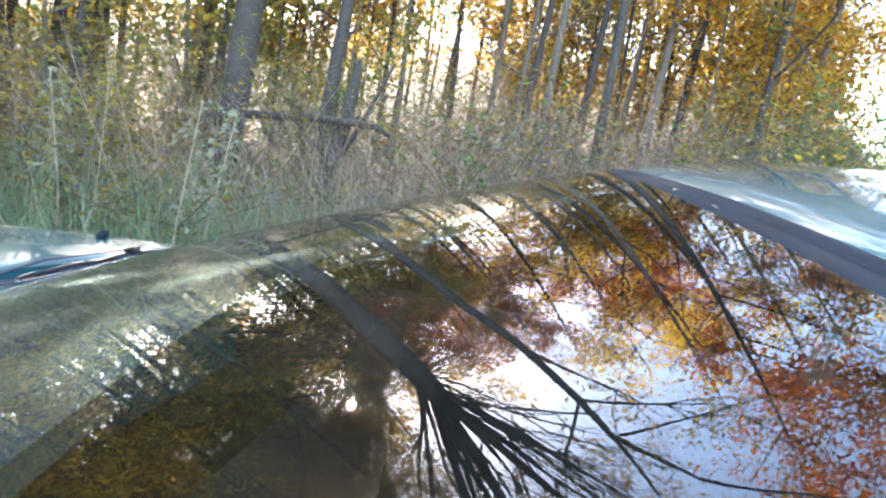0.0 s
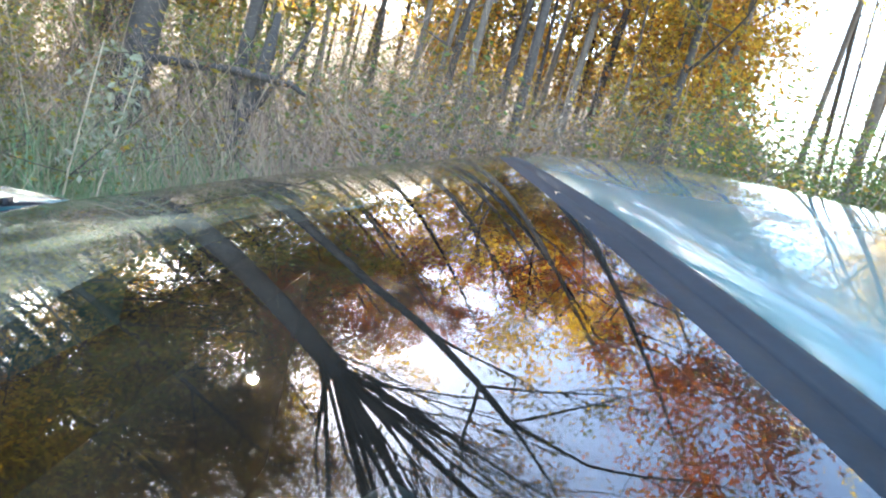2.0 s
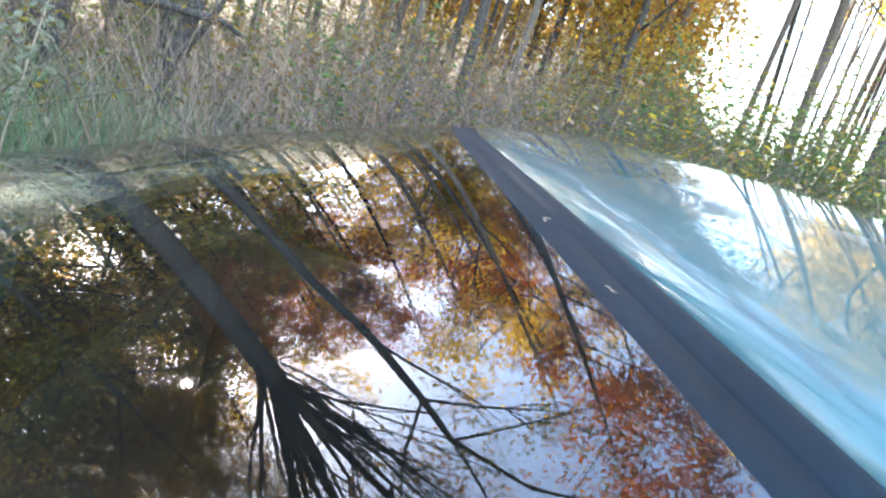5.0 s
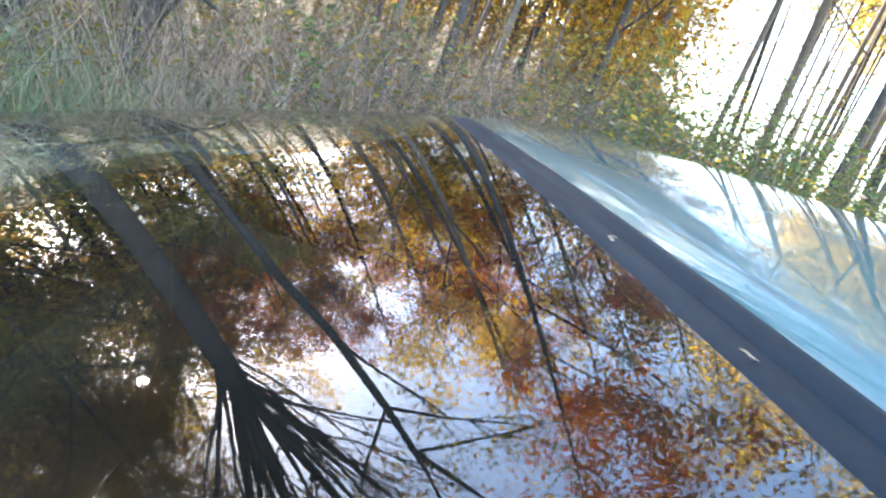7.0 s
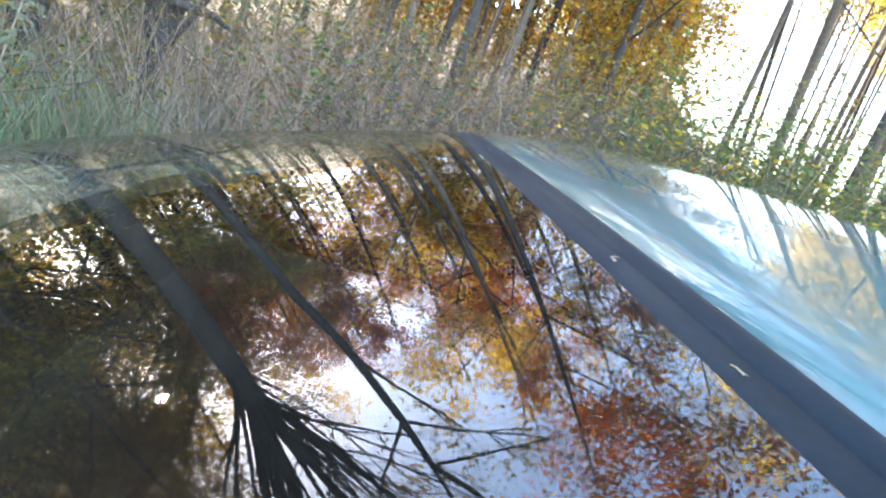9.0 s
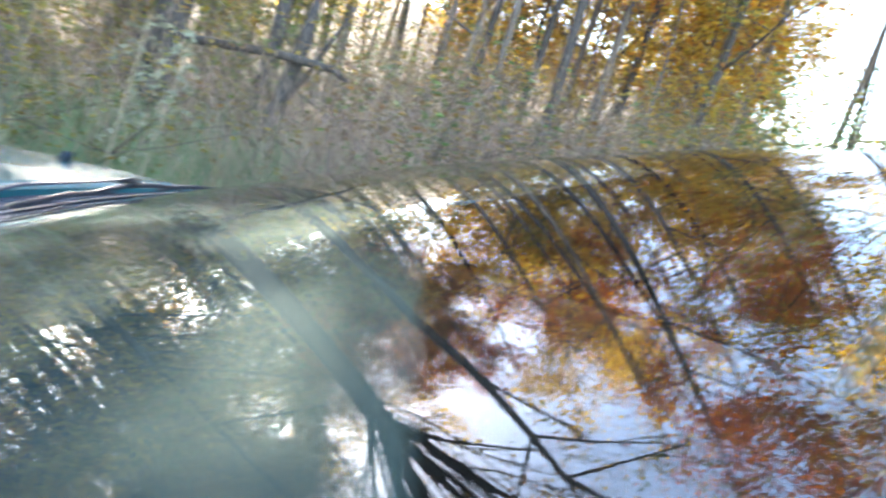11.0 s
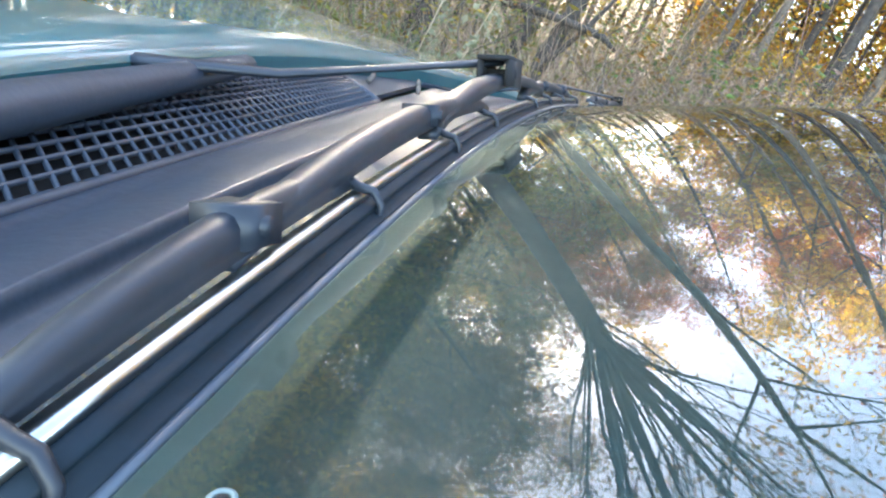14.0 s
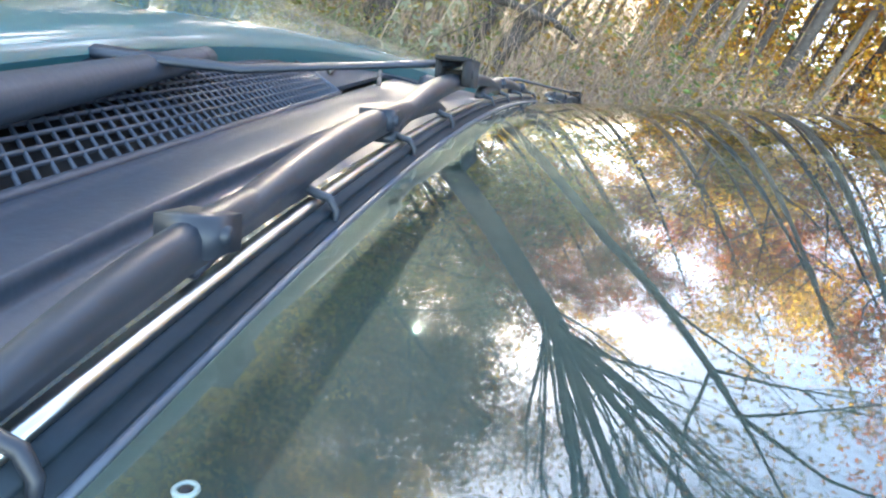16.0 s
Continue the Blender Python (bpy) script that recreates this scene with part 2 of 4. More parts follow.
def roof_point(s, v):
    y = YC + 0.64 * v
    front = top_edge(y) + Vector((0.0315, 0, 0.0078))
    x = front.x + s * (1.75 - front.x)
    q = min(x - front.x, 0.205) / 0.205
    z = front.z + 0.0309 * (1 - (1 - q) ** 2) + 0.0052 * max(0.0, x - front.x - 0.205) - 0.06 * max(0, s - 0.55) ** 2
    z -= 0.010 * max(0.0, 1 - s / 0.012) ** 2 + 0.035 * max(0, (abs(v) - 0.86) / 0.14) ** 2
    return Vector((x, y, z))


def hood_rear(y):
    u = (y - YC) / 0.65
    return Vector((-0.156 + 0.12 * u * u, y, 0.972 - 0.008 * u * u))


def hood_point(s, v):
    y = YC + 0.70 * v
    r = hood_rear(y)
    x = r.x + s * (-1.22 - r.x)
    d = r.x - x
    z = r.z - 0.045 * d - 0.06 * d * d - 0.03 * max(0, (abs(v) - 0.85) / 0.15) ** 2
    z -= 0.008 * max(0.0, 1 - s / 0.01) ** 2
    return Vector((x, y, z))


car = new("car")
tagged(car, "teal green sedan parked on the verge beside autumn woods", "car")
windshield = sheet(glass_point, lin(-0.020, 1.008, 41), lin(-1, 1, 60), 0.005, "windshield", GLASS, car, "clean curved windshield glass with a little dust")
windshield.visible_shadow = False
windshield.data.materials.append(CLEAR)
for poly in windshield.data.polygons:
    poly.material_index = 0 if poly.normal.z > 0.3 else 1
    poly.use_smooth = abs(poly.normal.z) > 0.3
roof = sheet(roof_point, [0, 0.003, 0.007, 0.012] + lin(0.03, 1, 30), lin(-1, 1, 50), 0.004, "roof", PAINT, car, "glossy teal green roof panel")
hood = sheet(hood_point, [0, 0.004, 0.01] + lin(0.03, 1, 30), lin(-1, 1, 40), 0.012, "hood", PAINT, car, "glossy teal green hood")

# rubber trim between glass and roof: a flat band, a groove and a raised lip
bd = Build()
ys = lin(YC - 0.632, YC + 0.632, 60)
out = Vector((0.985, 0, 0.17))
bd.sweep([top_edge(y) for y in ys], [(0.0025, -0.003), (0.0032, -0.0006), (0.005, 0.0002), (0.018, 0.0002), (0.0192, -0.0008), (0.0205, 0.0004), (0.0255, 0.0016), (0.0292, 0.0008), (0.0302, -0.004), (0.0302, -0.02), (0.0025, -0.012)], [out] * 60, [Vector((-0.17, 0, 0.985))] * 60)
trim = bd.make("roof_trim", RUBBER, car, label="black rubber seal along the top of the glass")


# ---- car: cowl, grille and hood seal ----
def fold(y):
    """Distance from the driver's side, the same on both halves of the car."""
    return min(y, 2 * YC - y)


def mesh_edge(y):
    """Rear edge of the intake grilles."""
    return Vector((-0.006 - 0.235 * (fold(y) - 0.09), y, 0.952))


def cowl_point(s, v):
    y = YC + 0.80 * v
    e = low_edge(y)
    a, b = Vector((e.x - 0.0135, y, e.z - 0.0185)), mesh_edge(y)
    p = a.lerp(b, s)
    p.z += 0.006 * math.sin(math.pi * min(1, s * 1.2)) - (0.006 if s > 0.96 else 0) - 0.004 * max(0, 1 - s / 0.06) - 0.005 * max(0, min(1, (0.45 - s) / 0.04))
    return p


sheet(cowl_point, [0, 0.03, 0.06] + lin(0.12, 0.39, 4) + [0.41, 0.43, 0.45, 0.47] + lin(0.52, 0.95, 8) + [0.97, 1.0], lin(-1, 1, 50), 0.006, "cowl_panel", PLASTIC, car, "smooth dark grey plastic cowl panel")


# sheet coloured near-black, so the hollow under the grille looks deep and shaded
def dark_sheet_point(s, v):
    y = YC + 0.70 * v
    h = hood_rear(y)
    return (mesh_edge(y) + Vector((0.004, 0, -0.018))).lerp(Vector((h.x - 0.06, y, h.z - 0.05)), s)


sheet(dark_sheet_point, lin(0, 1, 6), lin(-1, 1, 30), 0.004, "cowl_pan", DARK, car, "sheet coloured black for the dark recess under the cowl grille")


def grille(y0, y1, name):
    """An open lattice: bars along the car's width and slanting bars across."""
    bd = Build()
    rows, w = 8, 0.048
    at = lambda y, k: mesh_edge(y) + Vector((-w * k, 0, 0.0015 * math.sin(math.pi * k)))
    sl = 0.030 if y0 < YC else -0.030
    for r in range(rows + 1):
        k = r / rows
        yy = lin(y0 + sl * k, y1 + sl * k, 24)
        bd.tube([at(y, k) for y in yy], [0.0009] * 24, 4)
    n = int((y1 - y0) / 0.0075)
    for c in range(n + 1):
        y = y0 + (y1 - y0) * c / n
        bd.tube([at(y + sl * k, k) for k in (0, 0.5, 1)], [0.0009] * 3, 4)
    for k, r in ((-0.04, 0.0022), (1.04, 0.0024)):
        bd.tube([at(y + sl * k, k) for y in lin(y0, y1, 20)], [r] * 20, 6)
    for y in (y0, y1):
        bd.tube([at(y + sl * k, k) for k in (-0.04, 0.5, 1.04)], [0.0026] * 3, 6)
    return bd.make(name, PLASTIC, car, label="dark grey plastic lattice air intake")


grille(0.01, 0.445, "intake_grille")
grille(0.955, 1.39, "intake_grille")


def deck_point(s, v):
    """Closed panel between the two grilles."""
    y = YC + 0.255 * v
    return mesh_edge(y) + Vector((-0.004 - 0.10 * s, 0, 0.001 - 0.004 * s))


sheet(deck_point, lin(0, 1, 6), lin(-1, 1, 16), 0.004, "cowl_deck", PLASTIC, car, "dark grey plastic deck between the grilles")
bd = Build()
for y, x in ((0.50, -0.125), (0.56, -0.105), (0.62, -0.13)):
    bd.tube([Vector((x, y, 0.955)), Vector((x - 0.02, y + 0.05, 0.955))], [0.0022] * 2, 6)
bd.make("scuff_rib", BARK_PALE, car, label="pale scuffed rib on the cowl")

# hood seal: a rounded lip that covers the front of the grille
bd = Build()
ys = lin(0.0, 0.29, 24)
bd.tube([Vector((-0.032 - 0.33 * (y - 0.1), y, 0.9605 + 0.01 * max(0, y - 0.1))) for y in ys], [0.0078 - 0.012 * max(0, y - 0.12) for y in ys], 10, flat=0.85)
bd.make("hood_seal", PLASTIC, car, label="grey rounded cowl lip with a white fleck")
bd = Build()
ys = lin(0.02, 1.38, 50)
bd.tube([hood_rear(y) + Vector((-0.02, 0, -0.016)) for y in ys], [0.006] * 50, 8)
bd.make("hood_weatherstrip", RUBBER, car, label="black rubber strip under the hood edge")
bd = Build()
c = hood_point(0.16, 0.80)
bd.tube([c, c + Vector((0.004, 0, 0.010)), c + Vector((0.012, 0, 0.013))], [0.012, 0.010, 0.006], 10)
bd.make("washer_nozzle", RUBBER, car, label="small black washer nozzle on the hood")


# ---- car: wipers ----
def blade_axis(y, lift=0.0, ahead=0.0):
    e = low_edge(y)
    return e + Vector((-0.004 - ahead - 0.35 * lift, 0, -0.0005 + lift))


def wiper(y0, length, name, hook_y, pivot, knee):
    """One wiper: rubber, two steel splines, nested yokes with claws, and its arm."""
    root = new(name)
    root.parent = car
    root["label"] = "parked black wiper with a bright steel spline"
    Y = lambda k: y0 + length * k
    ys = lin(y0, Y(1), 40)
    n = [Vector((-0.36, 0, 0.93))] * 40
    sd = [Vector((0.93, 0, 0.36))] * 40
    bd = Build()
    bd.sweep([low_edge(y) + Vector((0.0, 0, 0.0008)) for y in ys], [(0.0030, 0), (0.0026, 0.0008), (-0.0008, 0.0018), (0.0006, 0.0020), (0.0004, 0.0030), (-0.0060, 0.0032), (-0.0068, 0.0020), (-0.0042, 0.0016), (-0.002, 0.0006)], sd, n)
    bd.make("blade_rubber", RUBBER, root, label="black rubber wiper blade with a pale worn lip")
    bd = Build()
    bd.sweep([low_edge(y) + Vector((0.0030, 0, 0.0016)) for y in ys], [(-0.0005, -0.0006), (0.0006, -0.0006), (0.0007, 0.0002), (-0.0002, 0.0006)], sd, n)
    bd.make("wiping_lip", LIP, root, label="pale worn edge of the rubber")
    bd = Build()
    bd.sweep([low_edge(y) + Vector((-0.0046, 0, 0.0029)) for y in ys], [(-0.0014, 0), (0.0012, -0.0004), (0.0012, 0.0012), (-0.0014, 0.0014)], sd, n)
    bd.make("spline", STEEL, root, label="bright steel strip along the blade")

    def claw(parent, k, rise):
        bd = Build()
        c = low_edge(Y(k)) + Vector((-0.0036, 0, 0.0020))
        s, u = sd[0], n[0]
        prof = [c + s * 0.0042 - u * 0.0035, c + s * 0.0046 + u * 0.0005, c + s * 0.003 + u * 0.003, c + u * 0.0036, c - s * 0.0035 + u * (0.0036 + rise * 0.3), c - s * 0.005 + u * (0.003 + rise * 0.5)]
        bd.tube(prof, [0.0008, 0.0009, 0.0010, 0.0011, 0.0012, 0.0012], 6, up=Vector((0, 1, 0)))
        bd.make("claw", WIPER_BLACK, parent)

    def yoke(k0, k1, rise, width, part_name, claws):
        """An arched channel from k0 to k1 of the blade."""
        bd = Build()
        ks = lin(k0, k1, 22)
        pts, profs = [], []
        vs, m = [], 8
        for i, k in enumerate(ks):
            a = math.sin(math.pi * i / 21) ** 0.55
            c = blade_axis(Y(k), 0.0048 + rise * a, 0.003 + 0.25 * rise * a)
            w, h = width * (0.6 + 0.4 * a), 0.0014 + 0.0018 * a
            for p, q in ((-1, -1), (-1, 0.35), (-0.7, 0.85), (-0.2, 1), (0.2, 1), (0.7, 0.85), (1, 0.35), (1, -1)):
                vs.append(c + sd[0] * (p * w) + n[0] * (q * h))
        fs = [(i * m + j, i * m + (j + 1) % m, (i + 1) * m + (j + 1) % m, (i + 1) * m + j) for i in range(21) for j in range(m)]
        bd.add(vs, fs + [tuple(range(m))[::-1], tuple(21 * m + j for j in range(m))])
        ob = bd.make(part_name, WIPER_BLACK, root)
        for k in claws:
            claw(ob, k, 0.004 + rise * 0.3)
        return ob

    yoke(0.0, 0.16, 0.0028, 0.0030, "end_yoke", (0.005, 0.155))
    yoke(0.84, 1.0, 0.0028, 0.0030, "end_yoke", (0.845, 0.995))
    yoke(0.075, 0.42, 0.0050, 0.0038, "side_yoke", (0.28, 0.395))
    yoke(0.60, 0.925, 0.0050, 0.0038, "side_yoke", (0.605, 0.72))
    yoke(0.27, 0.73, 0.0085, 0.0048, "main_yoke", ())
    # rivet blocks where the yokes are hinged
    for k in (0.085, 0.265, 0.735, 0.915):
        bd = Build()
        r = 0.0078 if k in (0.085, 0.915) else 0.0098
        c = blade_axis(Y(k), r, 0.004)
        bd.box(c, (0.0095, 0.009, 0.006), Euler((0, radians(-21), 0)).to_matrix())
        bd.tube([c - sd[0] * 0.0056, c + sd[0] * 0.0056], [0.0016] * 2, 8)
        bd.make("hinge_block", WIPER_BLACK, root)
    hook = blade_axis(hook_y, 0.0165, 0.004)
    bd = Build()
    s = Vector((0.93, 0, 0.36))
    for side in (-1, 1):
        bd.box(hook + s * (side * 0.0062), (0.0018, 0.024, 0.011), Euler((0, radians(-21), 0)).to_matrix())
    bd.box(hook + n[0] * 0.006, (0.014, 0.027, 0.0018), Euler((0, radians(-21), 0)).to_matrix())
    bd.tube([hook - s * 0.0075, hook + s * 0.0075], [0.002] * 2, 8)
    bd.make("adapter", DARK, root, label="open black hook box")
    bd = Build()
    pv, kn = Vector(pivot), Vector(knee)
    end = hook + n[0] * 0.005
    pts = [pv, pv.lerp(kn, 0.5), kn, kn.lerp(end, 0.35), kn.lerp(end, 0.7), end]
    bd.tube(pts, [0.008, 0.0065, 0.005, 0.004, 0.0038, 0.0045], 8, flat=0.4)
    bd.make("arm", WIPER_BLACK, root, label="flat black wiper arm")
    bd = Build()
    bd.tube([pv - Vector((0, 0, 0.03)), pv, pv + Vector((0, 0, 0.006))], [0.016, 0.016, 0.010], 12)
    bd.make("pivot_cap", WIPER_BLACK, root)


wiper(0.022, 0.56, "driver_wiper", 0.292, (-0.100, 0.205, 0.956), (-0.046, 0.240, 0.975))
wiper(0.72, 0.50, "passenger_wiper", 0.96, (-0.12, 0.76, 0.962), (-0.05, 0.84, 1.005))

# stone chip in the glass: a pale ring round a dark pit
bd = Build()
c = on_glass(0.0, 0.0313)
c = on_glass((0.0870 - c.x) / (top_edge(0.0313).x - c.x), 0.0313)
e1, e2 = Vector((0.94, 0, 0.34)), Vector((-0.03, 0.99, 0.09))
nn = e1.cross(e2).normalized()
ring = [c + (e1 * math.cos(a) + e2 * math.sin(a)) * 0.0011 + nn * 0.0001 for a in lin(0, 2 * math.pi, 25)]
bd.tube(ring, [0.00034] * 25, 6, cap=False)
chip = bd.make("stone_chip", CHIP, car, label="pale ring-shaped stone chip in the glass")
bd = Build()
bd.tube([c - nn * 0.0006, c + nn * 0.0003], [0.0007, 0.0006], 10)
bd.make("chip_pit", DARK, chip)

# ---- car: cabin ----
def dash_point(s, v):
    """Dashboard top: it follows the glass a few centimetres below it."""
    y = YC + 0.66 * v
    e = low_edge(y)
    edge = 0.468 - 0.149 * y + 0.083 * y * y
    x = e.x - 0.02 + s * (edge - e.x + 0.02)
    k = (x - e.x) / (top_edge(y).x - e.x)
    return on_glass(k, y) - Vector((0, 0, 0.016 + 0.024 * max(0.0, min(1, k * 3)) + 0.012 * max(0.0, s - 0.92) / 0.08))


sheet(dash_point, lin(0, 1, 16), lin(-1, 1, 30), 0.02, "dashboard", DASH, car, "grey-green vinyl dashboard top")
bd = Build()
bd.box((0.34, YC, 0.72), (0.12, 1.30, 0.44))
bd.make("dashboard_face", FABRIC, car, smooth=False)
sheet(lambda s, v: roof_point(0.02 + 0.96 * s, 0.97 * v) - Vector((0, 0, 0.03)), lin(0, 1, 16), lin(-1, 1, 20), 0.006, "headliner", FABRIC, car, "dark cloth headliner")
bd = Build()
bd.box((1.1, YC, 0.22), (2.2, 1.40, 0.04))
bd.make("cabin_floor", FABRIC, car, smooth=False)
bd = Build()
bd.tube([Vector((0.62, 0.36, 0.86)) + 0.18 * Vector((0.35 * math.sin(a), math.cos(a), 0.93 * math.sin(a))) for a in lin(0, 2 * math.pi, 33)], [0.014] * 33, 8, cap=False)
bd.make("steering_wheel", FABRIC, car, label="black steering wheel")
for y in (0.34, 1.06):
    bd = Build()
    bd.sweep([Vector((0, y - 0.24, 0)), Vector((0, y - 0.2, 0)), Vector((0, y + 0.2, 0)), Vector((0, y + 0.24, 0))], [(0.75, 0.26), (1.22, 0.26), (1.42, 0.85), (1.40, 1.08), (1.34, 1.08), (1.30, 0.88), (1.16, 0.45), (0.75, 0.47)], [Vector((1, 0, 0))] * 4, [Vector((0, 0, 1))] * 4)
    bd.make("front_seat", FABRIC, car, smooth=False, label="dark cloth front seat")

# ---- car: outer body, seen only from outside the walk ----
def body_ring(x):
    """Half section of the body at x, from the sill to the belt line."""
    taper = 1 - 0.10 * max(0, (abs(x - 0.75) - 1.35) / 0.7) ** 2
    belt = 0.90 if x > -0.1 else 0.90 - 0.10 * (-0.1 - x) ** 1.3
    return [(0.80 * taper, 0.16), (0.86 * taper, 0.30), (0.87 * taper, 0.55), (0.85 * taper, 0.78), (0.76 * taper, belt + 0.005), (0.735 * taper, belt + 0.005)]


for side in (-1, 1):
    bd = Build()
    xs = lin(-1.28, 2.95, 44)
    vs, fs = [], []
    for x in xs:
        for w, z in body_ring(x):
            cut = 0.0
            for ax in (-0.62, 2.05):
                if abs(x - ax) < 0.36 and z < 0.60:
                    cut = math.sqrt(max(0, 0.36 ** 2 - (x - ax) ** 2))
            vs.append((x, YC + side * w, max(z, 0.22 + cut if cut else z)))
    for i in range(43):
        for j in range(5):
            fs.append((i * 6 + j, (i + 1) * 6 + j, (i + 1) * 6 + j + 1, i * 6 + j + 1))
    bd.add([Vector(v) for v in vs], fs)
    ob = bd.make("side_panel", PAINT, car, label="teal green painted side panel")
    mod = ob.modifiers.new("thick", "SOLIDIFY")
    mod.thickness = 0.012
    # pillars and side glass
    lo, hi = YC + side * 0.715, YC + side * 0.625
    a0, a1 = Vector((0.06, YC + side * 0.750, 0.915)), Vector((0.80, YC + side * 0.672, 1.195))
    for p, q, r, nm in ((a0, a1, 0.018, "front_pillar"), (Vector((1.22, lo, 0.90)), Vector((1.25, hi, 1.265)), 0.03, "middle_pillar"), (Vector((2.35, lo, 0.90)), Vector((1.78, hi, 1.25)), 0.05, "rear_pillar")):
        bd = Build()
        bd.tube([p, p.lerp(q, 0.5) + Vector((0, side * 0.004, 0.004)), q], [r] * 3, 8, flat=0.7)
        bd.make(nm, PAINT, car)
    for x0, x1, t0, t1 in ((0.12, 1.20, 0.78, 1.22), (1.25, 2.28, 1.28, 1.76)):
        bd = Build()
        q = [Vector((x0, lo, 0.91)), Vector((x1, lo, 0.91)), Vector((t1, hi, 1.245)), Vector((t0, hi, 1.245))]
        off = Vector((0, side * 0.004, 0))
        bd.add(q + [v + off for v in q], [(0, 1, 2, 3), (7, 6, 5, 4), (0, 4, 5, 1), (1, 5, 6, 2), (2, 6, 7, 3), (3, 7, 4, 0)])
        pane = bd.make("side_window", SIDE_GLASS, car, smooth=False)
        pane.visible_shadow = False
    bd = Build()
    bd.sweep([Vector((0.02, YC + side * 0.70, 0)), Vector((0.4, YC + side * 0.71, 0)), Vector((2.3, YC + side * 0.71, 0))], [(-0.02, 0.25), (0.02, 0.25), (0.015, 0.93), (-0.005, 0.945), (-0.02, 0.92)], [Vector((0, 1, 0))] * 3, [Vector((0, 0, 1))] * 3)
    bd.make("door_trim", FABRIC, car, label="dark inner door trim")
    for ax in (-0.62, 2.05):
        w = new("wheel")
        w.parent = car
        c = Vector((ax, YC + side * 0.76, GROUND + 0.30))
        for nm, prof, mat in (("tyre", [(0.185, -0.09), (0.27, -0.10), (0.30, -0.07), (0.30, 0.07), (0.27, 0.10), (0.185, 0.09)], TYRE), ("rim", [(0.02, 0.06 * side), (0.10, 0.055 * side), (0.16, 0.07 * side), (0.185, 0.085 * side), (0.185, 0.0), (0.02, 0.0)], RIM)):
            bd = Build()
            m = len(prof)
            vs = [c + Vector((r * math.cos(a), h, r * math.sin(a))) for a in lin(0, 2 * math.pi, 33)[:-1] for r, h in prof]
            fs = [(i * m + j, i * m + (j + 1) % m, ((i + 1) % 32) * m + (j + 1) % m, ((i + 1) % 32) * m + j) for i in range(32) for j in range(m)]
            bd.add(vs, fs)
            bd.make(nm, mat, w)
    for x, nm, mat in ((-1.26, "headlight", LAMP_CLEAR), (2.94, "tail_light", LAMP_RED)):
        bd = Build()
        bd.sweep([Vector((x, YC + side * k, 0.64)) for k in (0.42, 0.48, 0.68, 0.74)], [(-0.03, -0.05), (0.03, -0.06), (0.03, 0.06), (-0.03, 0.05)], [Vector((1, 0, 0))] * 4, [Vector((0, 0, 1))] * 4)
        bd.make(nm, mat, car)
for x, nm in ((-1.30, "front_bumper"), (2.97, "rear_bumper")):
    bd = Build()
    bd.sweep([Vector((x + (0.10 if x < 0 else -0.10) * abs(k) ** 3, YC + 0.80 * k, 0.40)) for k in lin(-1, 1, 15)], [(-0.06, -0.2), (0.06, -0.2), (0.06, 0.16), (0.0, 0.19), (-0.06, 0.14)], [Vector((1, 0, 0))] * 15, [Vector((0, 0, 1))] * 15)
    bd.make(nm, PAINT, car)
sheet(lambda s, v: Vector((1.75 + 0.62 * s, YC + (0.62 + 0.06 * s) * v, 1.262 - 0.045 * v * v - 0.32 * s)), lin(0, 1, 8), lin(-1, 1, 16), 0.005, "rear_window", SIDE_GLASS, car)
sheet(lambda s, v: Vector((2.37 + 0.58 * s, YC + 0.70 * v, 0.945 - 0.02 * v * v - 0.05 * s)), lin(0, 1, 8), lin(-1, 1, 12), 0.012, "trunk_lid", PAINT, car)
bd = Build()
bd.box((-1.25, YC, 0.60), (0.05, 0.8, 0.16))
bd.make("radiator_grille", DARK, car, smooth=False)

# small litter on the trim
for y, turn, size in ((0.368, 0.0, 0.8), (0.295, 1.1, 0.5)):
    bd = Build()
    c = top_edge(y) + Vector((0.012, 0, 0.0030))
    spin = Euler((0, 0, turn)).to_matrix() * size
    bd.tube([c + spin @ Vector(v) for v in ((0, 0, 0), (-0.001, 0.002, 0.001), (0.0014, 0.004, 0.0014), (0.0035, 0.006, 0.001))], [0.0003, 0.0003, 0.00025, 0.0002], 5)
    bd.add([c + spin @ Vector(v) for v in ((-0.001, -0.0016, 0.0003), (0.0004, -0.002, 0.0004), (0.0006, 0.001, 0.001), (-0.0008, 0.001, 0.0008))], [(0, 1, 2, 3)])
    tagged(bd.make("dry_twig", STRAW), "tiny dry twig lying on the black roof trim", "twig")

# ---- ground ----
def ground_height(x, y):
    d = max(0.0, y - 2.0)
    z = GROUND + 0.13 * min(d, 9) * min(1, d / 1.5)
    z += 0.24 * min(max(0.0, y - 11), 24) * max(0.0, min(1.0, (0.42 * y - x) / 3))
    return z + 0.05 * noise.noise(Vector((x * 0.4, y * 0.4, 0))) * min(1, d)


xs = [-600, -250, -100, -50, -30] + lin(-20, 20, 41) + [30, 50, 100, 250, 600]
yy = [-600, -250, -100, -40, -15, -8, -5] + lin(-3, 20, 47) + [28, 40, 70, 130, 300, 600]
gv = [Vector((x, y, ground_height(x, y) - (0.10 if -4.8 < y < -1.2 else 0))) for x in xs for y in yy]
gf = [(i * len(yy) + j, (i + 1) * len(yy) + j, (i + 1) * len(yy) + j + 1, i * len(yy) + j + 1) for i in range(len(xs) - 1) for j in range(len(yy) - 1)]
tagged(obj("ground", gv, gf, LITTER), "verge and forest floor covered in leaf litter", "ground", kind="structure")
bd = Build()
bd.box((0, -4.4, GROUND - 0.06), (400, 5.6, 0.13))
